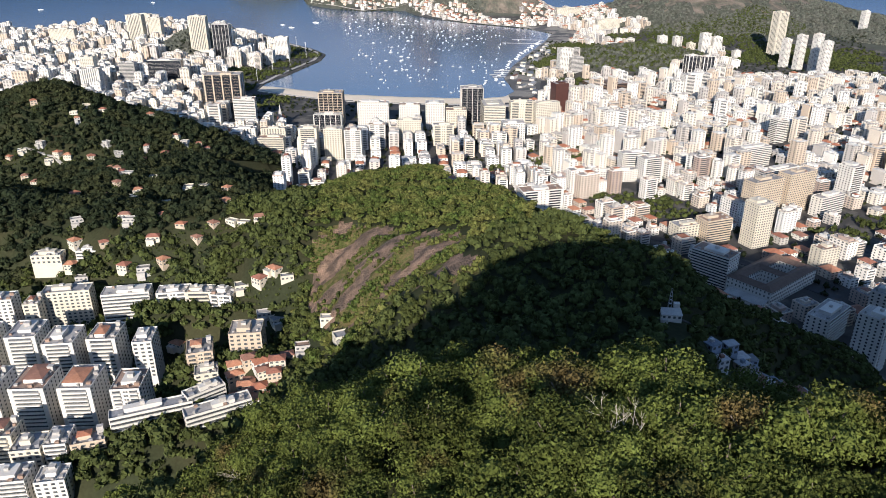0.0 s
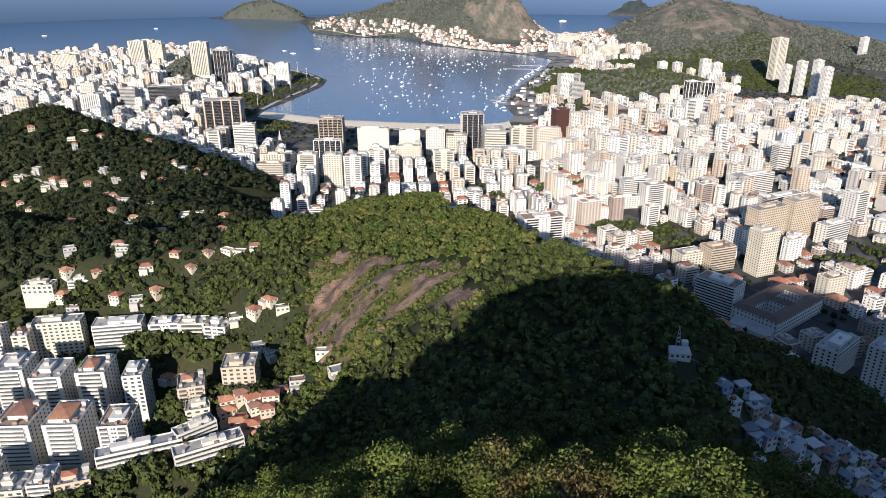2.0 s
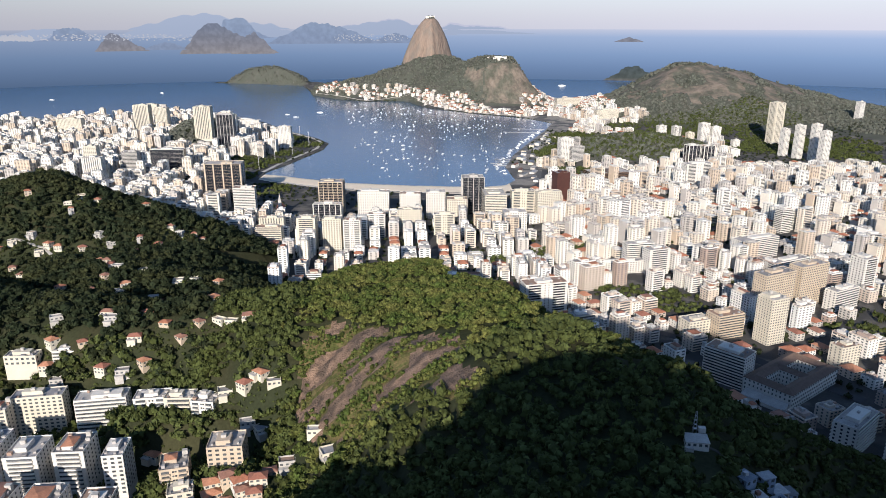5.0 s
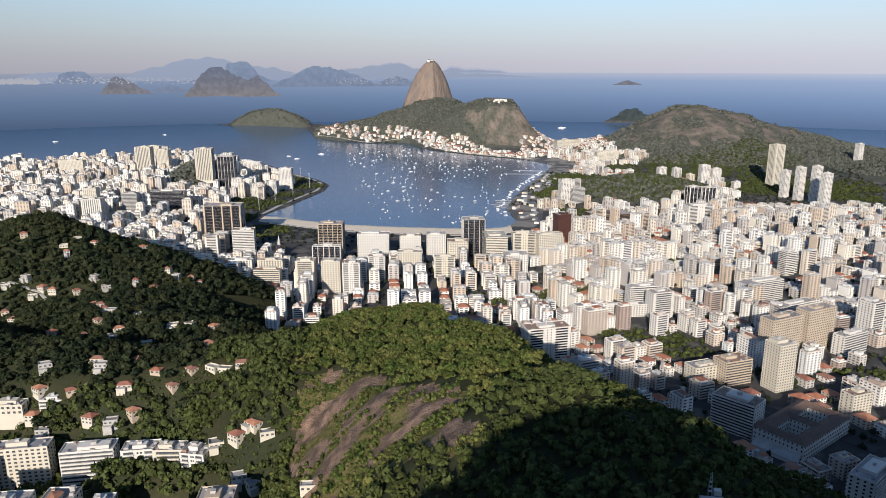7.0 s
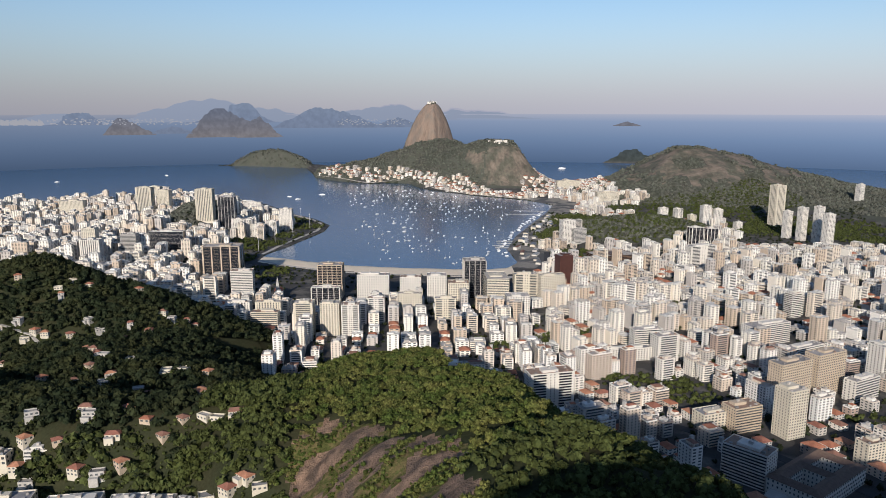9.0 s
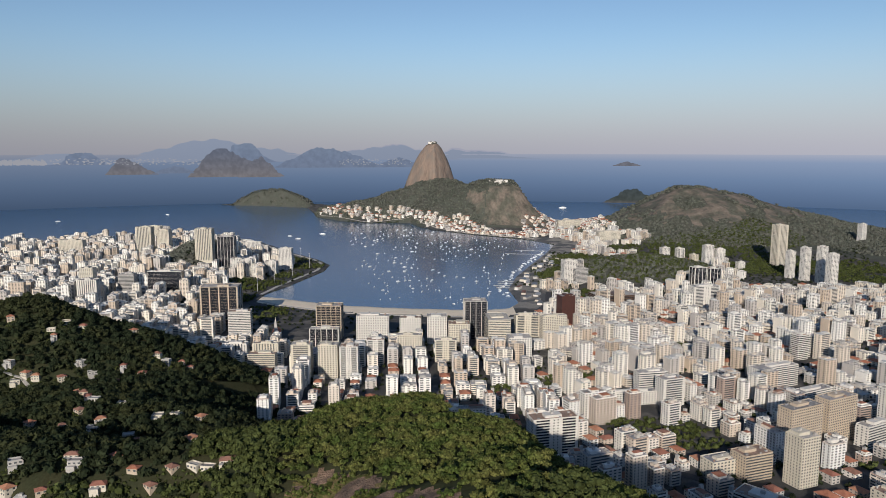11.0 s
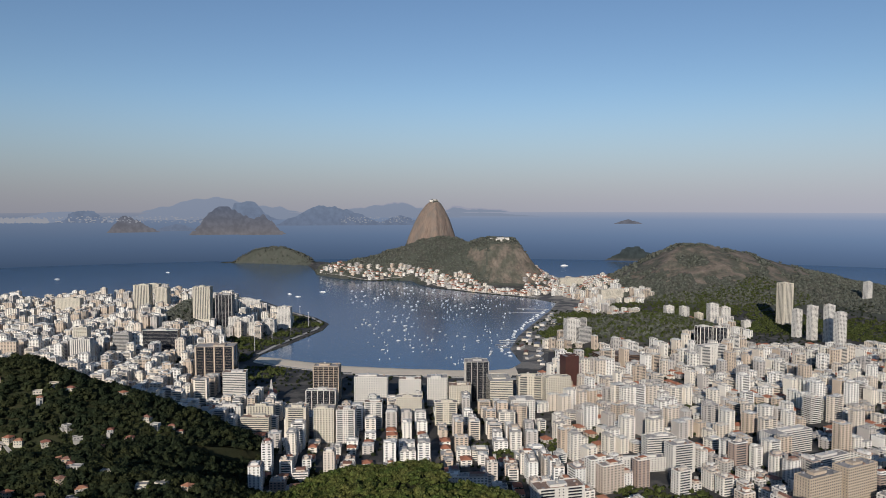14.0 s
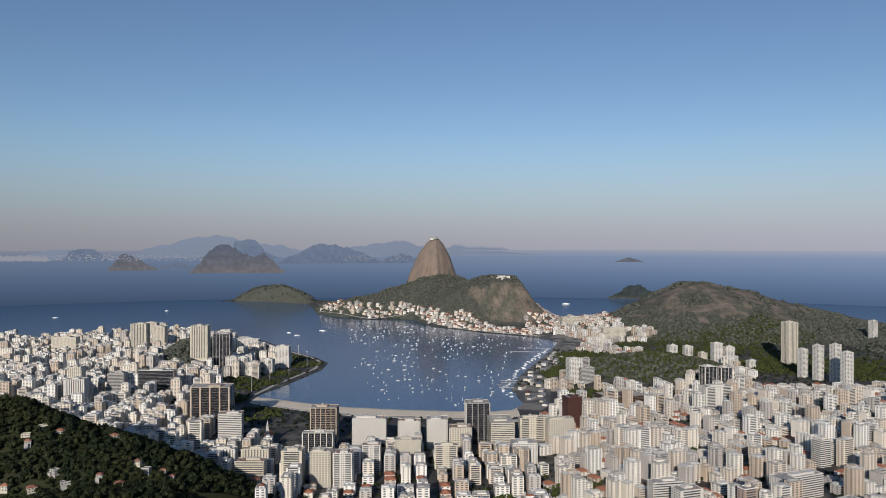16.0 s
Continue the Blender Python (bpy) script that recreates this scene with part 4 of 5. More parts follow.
def storeys_for(x, y):
    r = rng.random()
    if x > 780 and y > 1720:
        return 0 if y > 1880 else rng.choice((3, 4, 5, 7))
    if y > 2900:
        return rng.choice((2, 3, 3, 4)) if r < 0.9 else 5
    if x < -430:
        return rng.choice((7, 9, 11, 11, 12, 12, 14)) if r < 0.78 else rng.choice((3, 4, 5, 17))
    if y < 620:
        return rng.choice((2, 3, 4, 5))
    if y > 1150 and -470 < x < 200:
        return 0 if y > 1340 else rng.choice((3, 4, 5, 7, 7, 9, 9, 11))
    if y < 1180 and -330 < x < 240:
        return rng.choice((2, 2, 3, 3, 4, 5)) if r < 0.62 else rng.choice((7, 9, 11, 12))
    if y < 900:
        return rng.choice((2, 2, 3, 3, 4)) if r < 0.78 else rng.choice((5, 5, 7, 9))
    if y > 2250:
        return rng.choice((3, 4, 5, 7, 9))
    return rng.choice((2, 3, 3, 4, 4, 5)) if r < 0.5 else rng.choice((5, 7, 7, 9, 9, 11, 11, 12, 14))


BUILT = []


def town(x0, x1, y0, y1, turn, ok, bw=78, bd=58):
    """Rows of lots between streets inside a turned frame, where the ground is free."""
    c, s = math.cos(radians(turn)), math.sin(radians(turn))
    for bi in range(-60, 61):
        for bj in range(-10, 110):
            u, v = bi * bw, bj * bd
            usual = 0
            for i in range(3):
                for j in range(2):
                    if rng.random() < 0.09:
                        continue
                    a, b = u + i * 23 + rng.uniform(-1, 1), v + j * 23 + rng.uniform(-1, 1)
                    x, y = a * c - b * s, a * s + b * c
                    if x0 <= x < x1 and y0 <= y < y1 and ok(x, y):
                        usual = st = usual if usual and rng.random() < 0.35 else storeys_for(x, y)
                        if not st:
                            continue
                        stock(st, pose(x, y, float(height(x, y)), 0, 0, turn + rng.choice((0, 0, 0, 90)) + rng.uniform(-2, 2)))
                        BUILT.append((x, y))


def free(x, y):
    """Whether a lot may be built on: flat dry land off the landmarks, the parks and the shore road."""
    if abs(math.atan2(x, y)) > 0.66 or math.hypot(x, y) < 300:
        return False
    if any((x - q) ** 2 + (y - w) ** 2 < (r + 9) ** 2 for q, w, r in FOOT) or any((x - q) ** 2 + (y - w) ** 2 < r * r for q, w, r in PARKS):
        return False
    ax, ay = np.array([x]), np.array([y])
    near, far = hills(ax, ay)
    if max(near[0], far[0]) > (58 if y > 2900 else 40 if y > 2300 else 24):
        return False
    if not inside(ax, ay, COAST)[0]:
        return False
    gap = shore(ax, ay, COAST)[0]
    if gap < (262 if -470 < x < 160 and y < 1900 else 15 if y > 2900 else 110 if x < 0 else 90):
        return False
    return True


town(-1700, 150, 700, 2900, 4, free)
town(150, 1700, 480, 2850, 22, free)
town(-700, 700, 2850, 3800, -28, lambda x, y: free(x, y) and (shore(np.array([x]), np.array([y]), COAST)[0] < 120 or x > 330) and rng.random() < 0.6, 46, 34)
# the town farther off, past counting: walls, windows and roofs of the same stock, joined
M_WALLS = [mat("far_render_%s" % n, c, 0.85, 0.14, 0.05, 0.7) for n, c in (("white", (.80, .77, .71)), ("pale", (.77, .73, .65)), ("ivory", (.76, .70, .60)), ("sand", (.67, .59, .49)), ("buff", (.55, .45, .35)), ("grey", (.50, .46, .42)))]
M_ROOFS = [M_CONC, mat("far_roof_pale", (.55, .54, .51), 0.95, 0.2, 0.1, 0.8)]


def joined(name, label, lots):
    """One mesh out of many placed buildings of the stock."""
    cache, V, F, M = {}, [], [], []
    k = 0
    for walls, top, m in lots:
        tone, roof = rng.randrange(len(M_WALLS)), rng.randrange(2)
        a = np.array(m)
        for me, slots in ((walls, (tone, 8, tone)), (top, (6 + roof, tone, 9) if len(top.materials) > 1 else (9, 9, 9))):
            if me.name not in cache:
                me.calc_loop_triangles()
                co = np.empty(len(me.vertices) * 3); me.vertices.foreach_get("co", co)
                tri = np.empty(len(me.loop_triangles) * 3, np.int32); me.loop_triangles.foreach_get("vertices", tri)
                mi = np.empty(len(me.loop_triangles), np.int32); me.loop_triangles.foreach_get("material_index", mi)
                cache[me.name] = co.reshape(-1, 3), tri.reshape(-1, 3), mi
            co, tri, mi = cache[me.name]
            V.append(co @ a[:3, :3].T + a[:3, 3]); F.append(tri + k); M.append(np.array(slots, np.int32)[mi]); k += len(co)
    me = arrays(name, np.concatenate(V), np.concatenate(F), M_WALLS[0])
    for q in (*M_WALLS[1:], *M_ROOFS, M_GLASS, M_TILE):
        me.materials.append(q)
    me.polygons.foreach_set("material_index", np.concatenate(M))
    return tagged(new(name, me), label, "buildings", kind="stuff")


joined("far_town", "dense pale blocks of flats and houses round the bay", FAR_LOTS)


# ---- woods ----
def ico(level):
    bm = bmesh.new()
    bmesh.ops.create_icosphere(bm, subdivisions=level, radius=1)
    v = np.array([q.co for q in bm.verts]); f = np.array([[q.index for q in p.verts] for p in bm.faces])
    bm.free()
    return v, f


def tufts(centres, normals, size, gen):
    """Leaf sprays: small bent triangles that stand off a surface."""
    n = len(centres)
    nn = normals + gen.normal(0, 0.55, (n, 3))
    nn /= np.linalg.norm(nn, axis=1, keepdims=True) + 1e-9
    a = np.cross(nn, gen.normal(0, 1, (n, 3))); a /= np.linalg.norm(a, axis=1, keepdims=True) + 1e-9
    b = np.cross(nn, a)
    s = size * gen.uniform(0.6, 1.4, (n, 1))
    v = np.stack([centres - a * s * 0.6 - b * s * 0.4, centres + a * s * 0.6 - b * s * 0.4 + nn * s * 0.1, centres + b * s * 0.8 + nn * s * 0.25], 1)
    return v.reshape(-1, 3), np.arange(3 * n).reshape(n, 3)


def crown(gen, lobes, per_lobe, leaf, core_level=1, flat=0.75, inner=0.86):
    """A crown of radius about 1 over the origin: lobes with a dark core and leaf sprays on them."""
    V, F, k = [], [], 0
    cv, cf = ico(core_level)
    for i in range(lobes):
        if i == 0:
            c, r = np.array([0, 0, 0.45]), 0.62
        else:
            t, q = i * 2.4 + gen.uniform(-0.5, 0.5), gen.uniform(0.35, 0.72)
            c, r = np.array([q * math.cos(t), q * math.sin(t), gen.uniform(0.2, 0.75)]), gen.uniform(0.28, 0.48)
        core = cv * (r * inner) * (1 + gen.normal(0, 0.10, (len(cv), 1))) * [1, 1, flat] + c
        V.append(core); F.append(cf + k); k += len(core)
        d = gen.normal(0, 1, (per_lobe, 3)); d[:, 2] = np.abs(d[:, 2]) * 1.0 - 0.35
        d /= np.linalg.norm(d, axis=1, keepdims=True)
        tv, tf = tufts(c + d * r * [1, 1, flat] * gen.uniform(inner - 0.01, 1.12, (per_lobe, 1)), d, leaf, gen)
        V.append(tv); F.append(tf + k); k += len(tv)
    return np.concatenate(V), np.concatenate(F)


def wood(name, label, pts, sizes, models, material, gen, lift=0.25):
    """Many crowns joined into one mesh; past counting, so stuff."""
    V, F, k = [], [], 0
    z = height(pts[:, 0], pts[:, 1])
    turn = gen.uniform(0, 6.283, len(pts))
    pick = gen.integers(0, len(models), len(pts))
    for i, (v, f) in enumerate(models):
        m = np.where(pick == i)[0]
        if not len(m):
            continue
        c, s = np.cos(turn[m])[:, None], np.sin(turn[m])[:, None]
        sz = sizes[m][:, None]
        tall = gen.uniform(0.85, 1.35, (len(m), 1))
        x = (v[None, :, 0] * c - v[None, :, 1] * s) * sz + pts[m, 0][:, None]
        y = (v[None, :, 0] * s + v[None, :, 1] * c) * sz + pts[m, 1][:, None]
        zz = (v[None, :, 2] * tall + lift) * sz + z[m][:, None]
        V.append(np.stack([x, y, zz], -1).reshape(-1, 3))
        F.append((f[None] + (np.arange(len(m)) * len(v))[:, None, None] + k).reshape(-1, 3))
        k += len(m) * len(v)
    ob = new(name, arrays(name, np.concatenate(V), np.concatenate(F), material))
    return tagged(ob, label, "trees", kind="stuff")


gen = np.random.default_rng(5)


def scatter(x0, x1, y0, y1, step, keep):
    gx2, gy2 = np.meshgrid(np.arange(x0, x1, step), np.arange(y0, y1, step * 0.9))
    p = np.stack([gx2.ravel(), gy2.ravel()], -1) + gen.uniform(-0.45, 0.45, (gx2.size, 2)) * step
    return p[keep(p[:, 0], p[:, 1])]


def clear_of(x, y, spots, extra):
    ok = np.ones(len(x), bool)
    for q, w, r in spots:
        ok &= (x - q) ** 2 + (y - w) ** 2 > (r + extra) ** 2
    return ok


def off_lots(x, y, gap):
    """Which points lie outside every landmark's ground plan, by a gap."""
    ok = np.ones(len(x), bool)
    for q, w, hw, hd, turn in LOTS:
        c, s = math.cos(turn), math.sin(turn)
        u, v = (x - q) * c + (y - w) * s, -(x - q) * s + (y - w) * c
        ok &= (np.abs(u) > hw + gap) | (np.abs(v) > hd + gap)
    return ok


HOUSES = []     # hillside houses fill this: x, y, radius
FAVELA = [(108, 292, 9.0), (106, 280, 5.0)]      # crowded small houses and the lookout: x, y, radius
# houses among the trees of the left hillside
UPPER_VILLAS = [(-507, 980), (-516, 991), (-431, 1043), (-541, 937), (-516, 928), (-502, 926), (-525, 920), (-461, 955), (-442, 944), (-435, 933), (-386, 890), (-383, 953), (-379, 994), (-366, 989), (-352, 1006),
                (-341, 1005), (-407, 955), (-547, 894), (-506, 1011), (-485, 1013), (-562, 926), (-571, 995), (-576, 918), (-473, 930)]
MIDDLE_VILLAS = [(-390, 824), (-370, 805), (-340, 806), (-371, 776), (-413, 759), (-375, 747), (-344, 762), (-342, 743), (-300, 727), (-288, 722), (-245, 770), (-203, 630), (-272, 775), (-289, 771), (-484, 810), (-402, 836), (-381, 813)]
LOWER_VILLAS = [(-294, 618), (-284, 603), (-254, 578), (-338, 614), (-242, 562), (-258, 556), (-256, 613), (-232, 588), (-216, 578), (-187, 590), (-204, 590), (-160, 585), (-332, 592), (-302, 585), (-277, 562), (-317, 564), (-331, 576),
                (-147, 514), (-136, 520), (-125, 514), (-163, 516), (-141, 493), (-130, 490), (-110, 431), (-100, 437), (-212, 491), (-202, 486), (-82, 444), (-68, 414), (-176, 588)]
M_TILE2 = mat("worn_red_tiles", (0.38, 0.13, 0.07), 0.9, 0.3, 0.3, 1.5)
HOUSE_LOOKS = []
for k in range(8):
    w, d, h = rng.uniform(7, 13), rng.uniform(6, 9.5), rng.choice((3.2, 3.4, 5.8, 6.0))
    g = Geo()
    g.box(-w / 2, w / 2, -d / 2, d / 2, -4, h, 0)
    openings(g, w, d, h, max(1, round(h / 3.2)), 3.2, "punched")
    if k % 2:
        g.box(-w / 2, w * 0.1, -d / 2 - 3, -d / 2, -4, h * 0.45, 0)
        g.box(-w / 2 - 0.2, w * 0.1 + 0.2, -d / 2 - 3.2, -d / 2, h * 0.45, h * 0.45 + 0.4, 2)
    wall = (M_CREAM, M_CREAM, M_TAN, M_CONC)[k % 4]
    HOUSE_LOOKS.append((g.mesh("house", wall, M_GLASS, M_CONC), tops(w, d, h, rng, False, wall, k % 3 != 1)[:1], wall, k % 3 != 1))
for x, y in UPPER_VILLAS + MIDDLE_VILLAS + LOWER_VILLAS:
    walls, top, wall, tiled = rng.choice(HOUSE_LOOKS)
    tone = {M_WHITE: "white", M_CREAM: "cream", M_TAN: "tan", M_CONC: "grey"}[wall]
    ob = tagged(new("house", walls), f"{tone} hillside villa with {'red tiled roof' if tiled else 'flat roof terrace'} among trees", "house", "hillside houses")
    for part, mesh in top:
        under(part, mesh, ob)
    put(ob, x, y, float(height(x, y)) - 1.0, rng.uniform(-40, 40))
    HOUSES.append((x, y - 4.0, 7.0))
    HOUSES.append((x - 0.012 * x, y - 12.0, 3.5))

# brown-tiled old houses crowded below the tan blocks
for i in range(4):
    for j in range(4):
        x, y = -146 + i * 10 + j * 1.5 + rng.uniform(-1.5, 1.5), 428 - j * 9 - i * 3 + rng.uniform(-1.5, 1.5)
        w, d, h = rng.uniform(8, 12), rng.uniform(7, 9), rng.choice((3.2, 5.8, 6.2))
        ob = tagged(new("house", None), "old low house with a worn brown tiled roof", "house", "old valley houses")
        g = Geo()
        g.box(-w / 2, w / 2, -d / 2, d / 2, -8, h, 0)
        openings(g, w, d, h, max(1, round(h / 3)), 3.0, "punched")
        under("body", g.mesh("body", (M_CREAM, M_TAN, M_WHITE)[(i + j) % 3], M_GLASS), ob)
        under("roof", hip(w, d, h), ob)
        put(ob, x, y, None, rng.uniform(10, 35))
        HOUSES.append((x, y - 2, 5.0))

# the crowded small houses on the shaded slope
M_HUT = tinted(mat("painted_brick", (0.5, 0.45, 0.4), 0.9, 0.2, 0.4, 2.0), [(.40, .39, .37), (.25, .15, .11), (.24, .30, .38), (.34, .29, .22), (.50, .50, .49), (.24, .18, .15)])
M_SHEET = tinted(mat("sheet_roof", (0.45, 0.45, 0.46), 0.7, 0.25, 0.5, 2.0), [(.34, .35, .36), (.18, .19, .20), (.20, .10, .07), (.17, .20, .24), (.46, .45, .44)])
HUTS = []
for k in range(6):
    w, d, h = rng.uniform(4.2, 6.6), rng.uniform(4.2, 6.6), rng.choice((2.8, 3.0, 5.4, 5.6))
    g = Geo()
    g.box(-w / 2, w / 2, -d / 2, d / 2, -9, h, 0)
    openings(g, w, d, h, max(1, round(h / 2.9)), 2.6, "punched")
    r = Geo()
    r.box(-w / 2 - 0.25, w / 2 + 0.25, -d / 2 - 0.25, d / 2 + 0.25, h, h + 0.25, 0, True)
    t = Geo()
    t.box(-0.9, 0.9, -0.8, 0.8, h + 0.25, h + 1.7, 0)
    HUTS.append((g.mesh("hut", M_HUT, M_GLASS), r.mesh("roof", M_SHEET), t.mesh("water_tank", M_SHEET)))
for i in range(21):
    for j in range(9):
        x, y = 122 + i * 6.6 + j * 1.5 + rng.uniform(-2, 2), 279 + i * 3.6 - j * 6.4 + rng.uniform(-2, 2)
        if rng.random() < 0.2 + 0.05 * abs(j - 3.5) or (i < 2 and j > 4):
            continue
        walls, top, tank = rng.choice(HUTS)
        ob = tagged(new("hut", walls), "small painted brick hut with a sheet roof on a crowded slope", "house", "crowded slope houses")
        under("roof", top, ob)
        if rng.random() < 0.6:
            under("water_tank", tank, ob)
        put(ob, x, y, None, rng.uniform(10, 40))
        FAVELA.append((x, y, 4.0))


EDGE_LOTS = [(q, w, 13) for q, w in BUILT if q < -180 and w < 1130]


def wooded(x, y):
    n, f = hills(x, y)
    return ((n > 25) | ((x < -120) & (y > 555) & (y < 1000)) | ((x < -225) & (y > 900) & (y < 1090))) & clear_of(x, y, HOUSES, 1.5) & clear_of(x, y, EDGE_LOTS, 0) & clear_of(x, y, FAVELA, 1.5) & off_lots(x, y, 2.5)


NEAR_TREES = [crown(gen, 14, 300, 0.052, 1, inner=0.56) for _ in range(7)]
MID_TREES = [crown(gen, 5, 19, 0.25, 1) for _ in range(8)]
FAR_TREES = [crown(gen, 3, 13, 0.32, 1) for _ in range(5)]
HILL_TREES = [crown(gen, 2, 15, 0.34, 1) for _ in range(6)]
TINY_TREES = [crown(gen, 1, 12, 0.46, 1) for _ in range(5)]

# the wooded ridge below the camera: each tree a thing
spots = scatter(-92, 84, 36, 128, 5.2, lambda x, y: (height(x, y) > 218) & wooded(x, y) & (np.abs(x) < 26 + 0.62 * y))
order = np.argsort(np.hypot((spots[:, 0] - 5) / 1.6, spots[:, 1] - 58))
near, rest = spots[order[:300]], spots[order[300:]]
tree_meshes = []
for k, (v, f) in enumerate(NEAR_TREES):
    tree_meshes.append(arrays("crown", v * 4.1 + [0, 0, 3.6], f, M_RIDGE))
g = Geo()
for a, b, r0, r1 in (((0, 0, -2), (0.2, 0.1, 4.5), 0.32, 0.2), ((0.2, 0.1, 3.5), (1.8, 0.6, 6.6), 0.16, 0.06), ((0.15, 0.1, 3.8), (-1.5, 1.0, 6.8), 0.15, 0.06), ((0.2, 0.1, 4.2), (0.0, -1.6, 7.0), 0.14, 0.05)):
    A, B = Vector(a), Vector(b)
    t = (B - A).normalized(); p = t.orthogonal().normalized(); q = t.cross(p)
    for i in range(6):
        c0, s0, c1, s1 = math.cos(i * 1.0472), math.sin(i * 1.0472), math.cos((i + 1) * 1.0472), math.sin((i + 1) * 1.0472)
        g.face([A + r0 * (p * c0 + q * s0), A + r0 * (p * c1 + q * s1), B + r1 * (p * c1 + q * s1), B + r1 * (p * c0 + q * s0)])
trunk_mesh = g.mesh("trunk", M_BARK)
for x, y in near:
    ob = tagged(new("tree"), "broad-leaved forest tree with a dense uneven green crown", "tree", "trees on the near ridge")
    under("trunk", trunk_mesh, ob)
    under("crown", tree_meshes[gen.integers(len(tree_meshes))], ob)
    s = gen.uniform(0.85, 1.3)
    ob.matrix_basis = pose(x, y, float(height(x, y)), gen.uniform(-5, 5), gen.uniform(-5, 5), gen.uniform(0, 360)) @ Matrix.Diagonal((s, s, s * gen.uniform(0.85, 1.1), 1))
NEAR_LOW = [crown(gen, 9, 210, 0.066, 1, inner=0.58) for _ in range(5)]
wood("undergrowth", "dense green forest on the near ridge", rest, gen.uniform(3.2, 5.2, len(rest)), NEAR_LOW, M_RIDGE, gen)

# the wood goes on behind
p = scatter(-130, 150, -150, 38, 9.0, lambda x, y: hills(x, y)[0] > 150)
wood("ridge_wood", "forest on the ridge's far side", p, gen.uniform(4.0, 6.0, len(p)), FAR_TREES, M_RIDGE, gen)

# the wooded spur ahead
p = scatter(-190, 345, 100, 780, 6.4, lambda x, y: wooded(x, y) & ~rocky(x, y) & ~((y < 128) & (x > -92) & (x < 84)) & (x > -0.30 * y - 40) & (np.abs(x) < 0.66 * y + 40))
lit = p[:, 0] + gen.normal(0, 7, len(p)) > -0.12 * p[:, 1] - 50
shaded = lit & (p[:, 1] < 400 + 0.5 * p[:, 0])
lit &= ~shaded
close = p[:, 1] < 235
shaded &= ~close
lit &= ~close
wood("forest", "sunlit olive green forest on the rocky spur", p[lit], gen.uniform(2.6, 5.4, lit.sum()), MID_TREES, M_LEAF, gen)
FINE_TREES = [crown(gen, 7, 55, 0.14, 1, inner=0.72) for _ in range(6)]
# shade on these two slopes is put into the darker leaf colour
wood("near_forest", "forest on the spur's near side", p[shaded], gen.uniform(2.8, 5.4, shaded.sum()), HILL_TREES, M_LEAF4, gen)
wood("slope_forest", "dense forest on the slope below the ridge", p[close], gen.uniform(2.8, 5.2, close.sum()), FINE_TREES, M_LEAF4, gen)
gully = ~(lit | shaded | close)
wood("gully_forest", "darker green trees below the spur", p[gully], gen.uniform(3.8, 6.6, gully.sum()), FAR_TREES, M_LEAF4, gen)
# scrub on the bare rock
p = scatter(-160, 30, 340, 600, 3.0, lambda x, y: rocky(x, y) & (slab(x, y) + 0.5 * waves(x, y, 4, 8) < 0.10) & (waves(x, y, 9, 12) > -0.4))
wood("scrub", "dry scrub and grass tufts on bare rock", p, gen.uniform(0.8, 2.9, len(p)), TINY_TREES, M_LEAF, gen, 0.0)
# the hillside with villas
p = scatter(-820, -130, 560, 1110, 7.8, lambda x, y: wooded(x, y) & ~((x > np.maximum(-0.30 * y - 40, -190)) & (y < 780)) & (np.abs(x) < 0.7 * y + 30))
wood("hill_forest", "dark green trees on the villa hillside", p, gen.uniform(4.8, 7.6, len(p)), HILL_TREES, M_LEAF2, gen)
# trees of the valley and of the low flank
p = scatter(-430, -85, 150, 580, 7.0, lambda x, y: clear_of(x, y, HOUSES, 1.5) & off_lots(x, y, 2.5) & ((x < np.maximum(-0.30 * y - 40, -190)) | (hills(x, y)[0] <= 25)) & (x > -0.72 * y - 40))
low = p[:, 1] < 330
wood("valley_slope_trees", "dense forest at the ridge's foot", p[low], gen.uniform(3.6, 5.8, low.sum()), FINE_TREES, M_RIDGE, gen)
p = p[~low]
wood("valley_trees", "street and garden trees between blocks of flats", p, gen.uniform(4.6, 7.6, len(p)), FAR_TREES, M_LEAF4, gen)

# low planting in the gardens of the hillside houses
p = scatter(-600, -50, 395, 1060, 4.2, lambda x, y: (hills(x, y)[0] > 25) & off_lots(x, y, 1.5))
p = p[~clear_of(p[:, 0], p[:, 1], HOUSES, 2.5) & clear_of(p[:, 0], p[:, 1], [(q, w + 4.0, 5.5) for q, w, r in HOUSES if r > 4], 0)]
wood("garden_shrubs", "low green shrubs and hedges round hillside houses", p, gen.uniform(1.2, 2.6, len(p)), TINY_TREES, M_LEAF4, gen, 0.0)


def far_wood(x, y):
    return (hills(x, y)[1] > 14) & ~bare(x, y) & (height(x, y) > 4) & clear_of(x, y, FOOT, 0.0)


p = scatter(-1500, 2000, 1850, 4700, 14, lambda x, y: (np.abs(x) < 0.68 * y) & (hills(x, y)[1] > 22))
p = p[far_wood(p[:, 0], p[:, 1])]
SMALL = [crown(gen, 1, 9, 0.5, 1) for _ in range(4)]
wood("far_forest", "grey-green forest on the far rock hills, paled by haze", p, gen.uniform(7.5, 11.0, len(p)), SMALL, M_LEAF3, gen, -0.35)
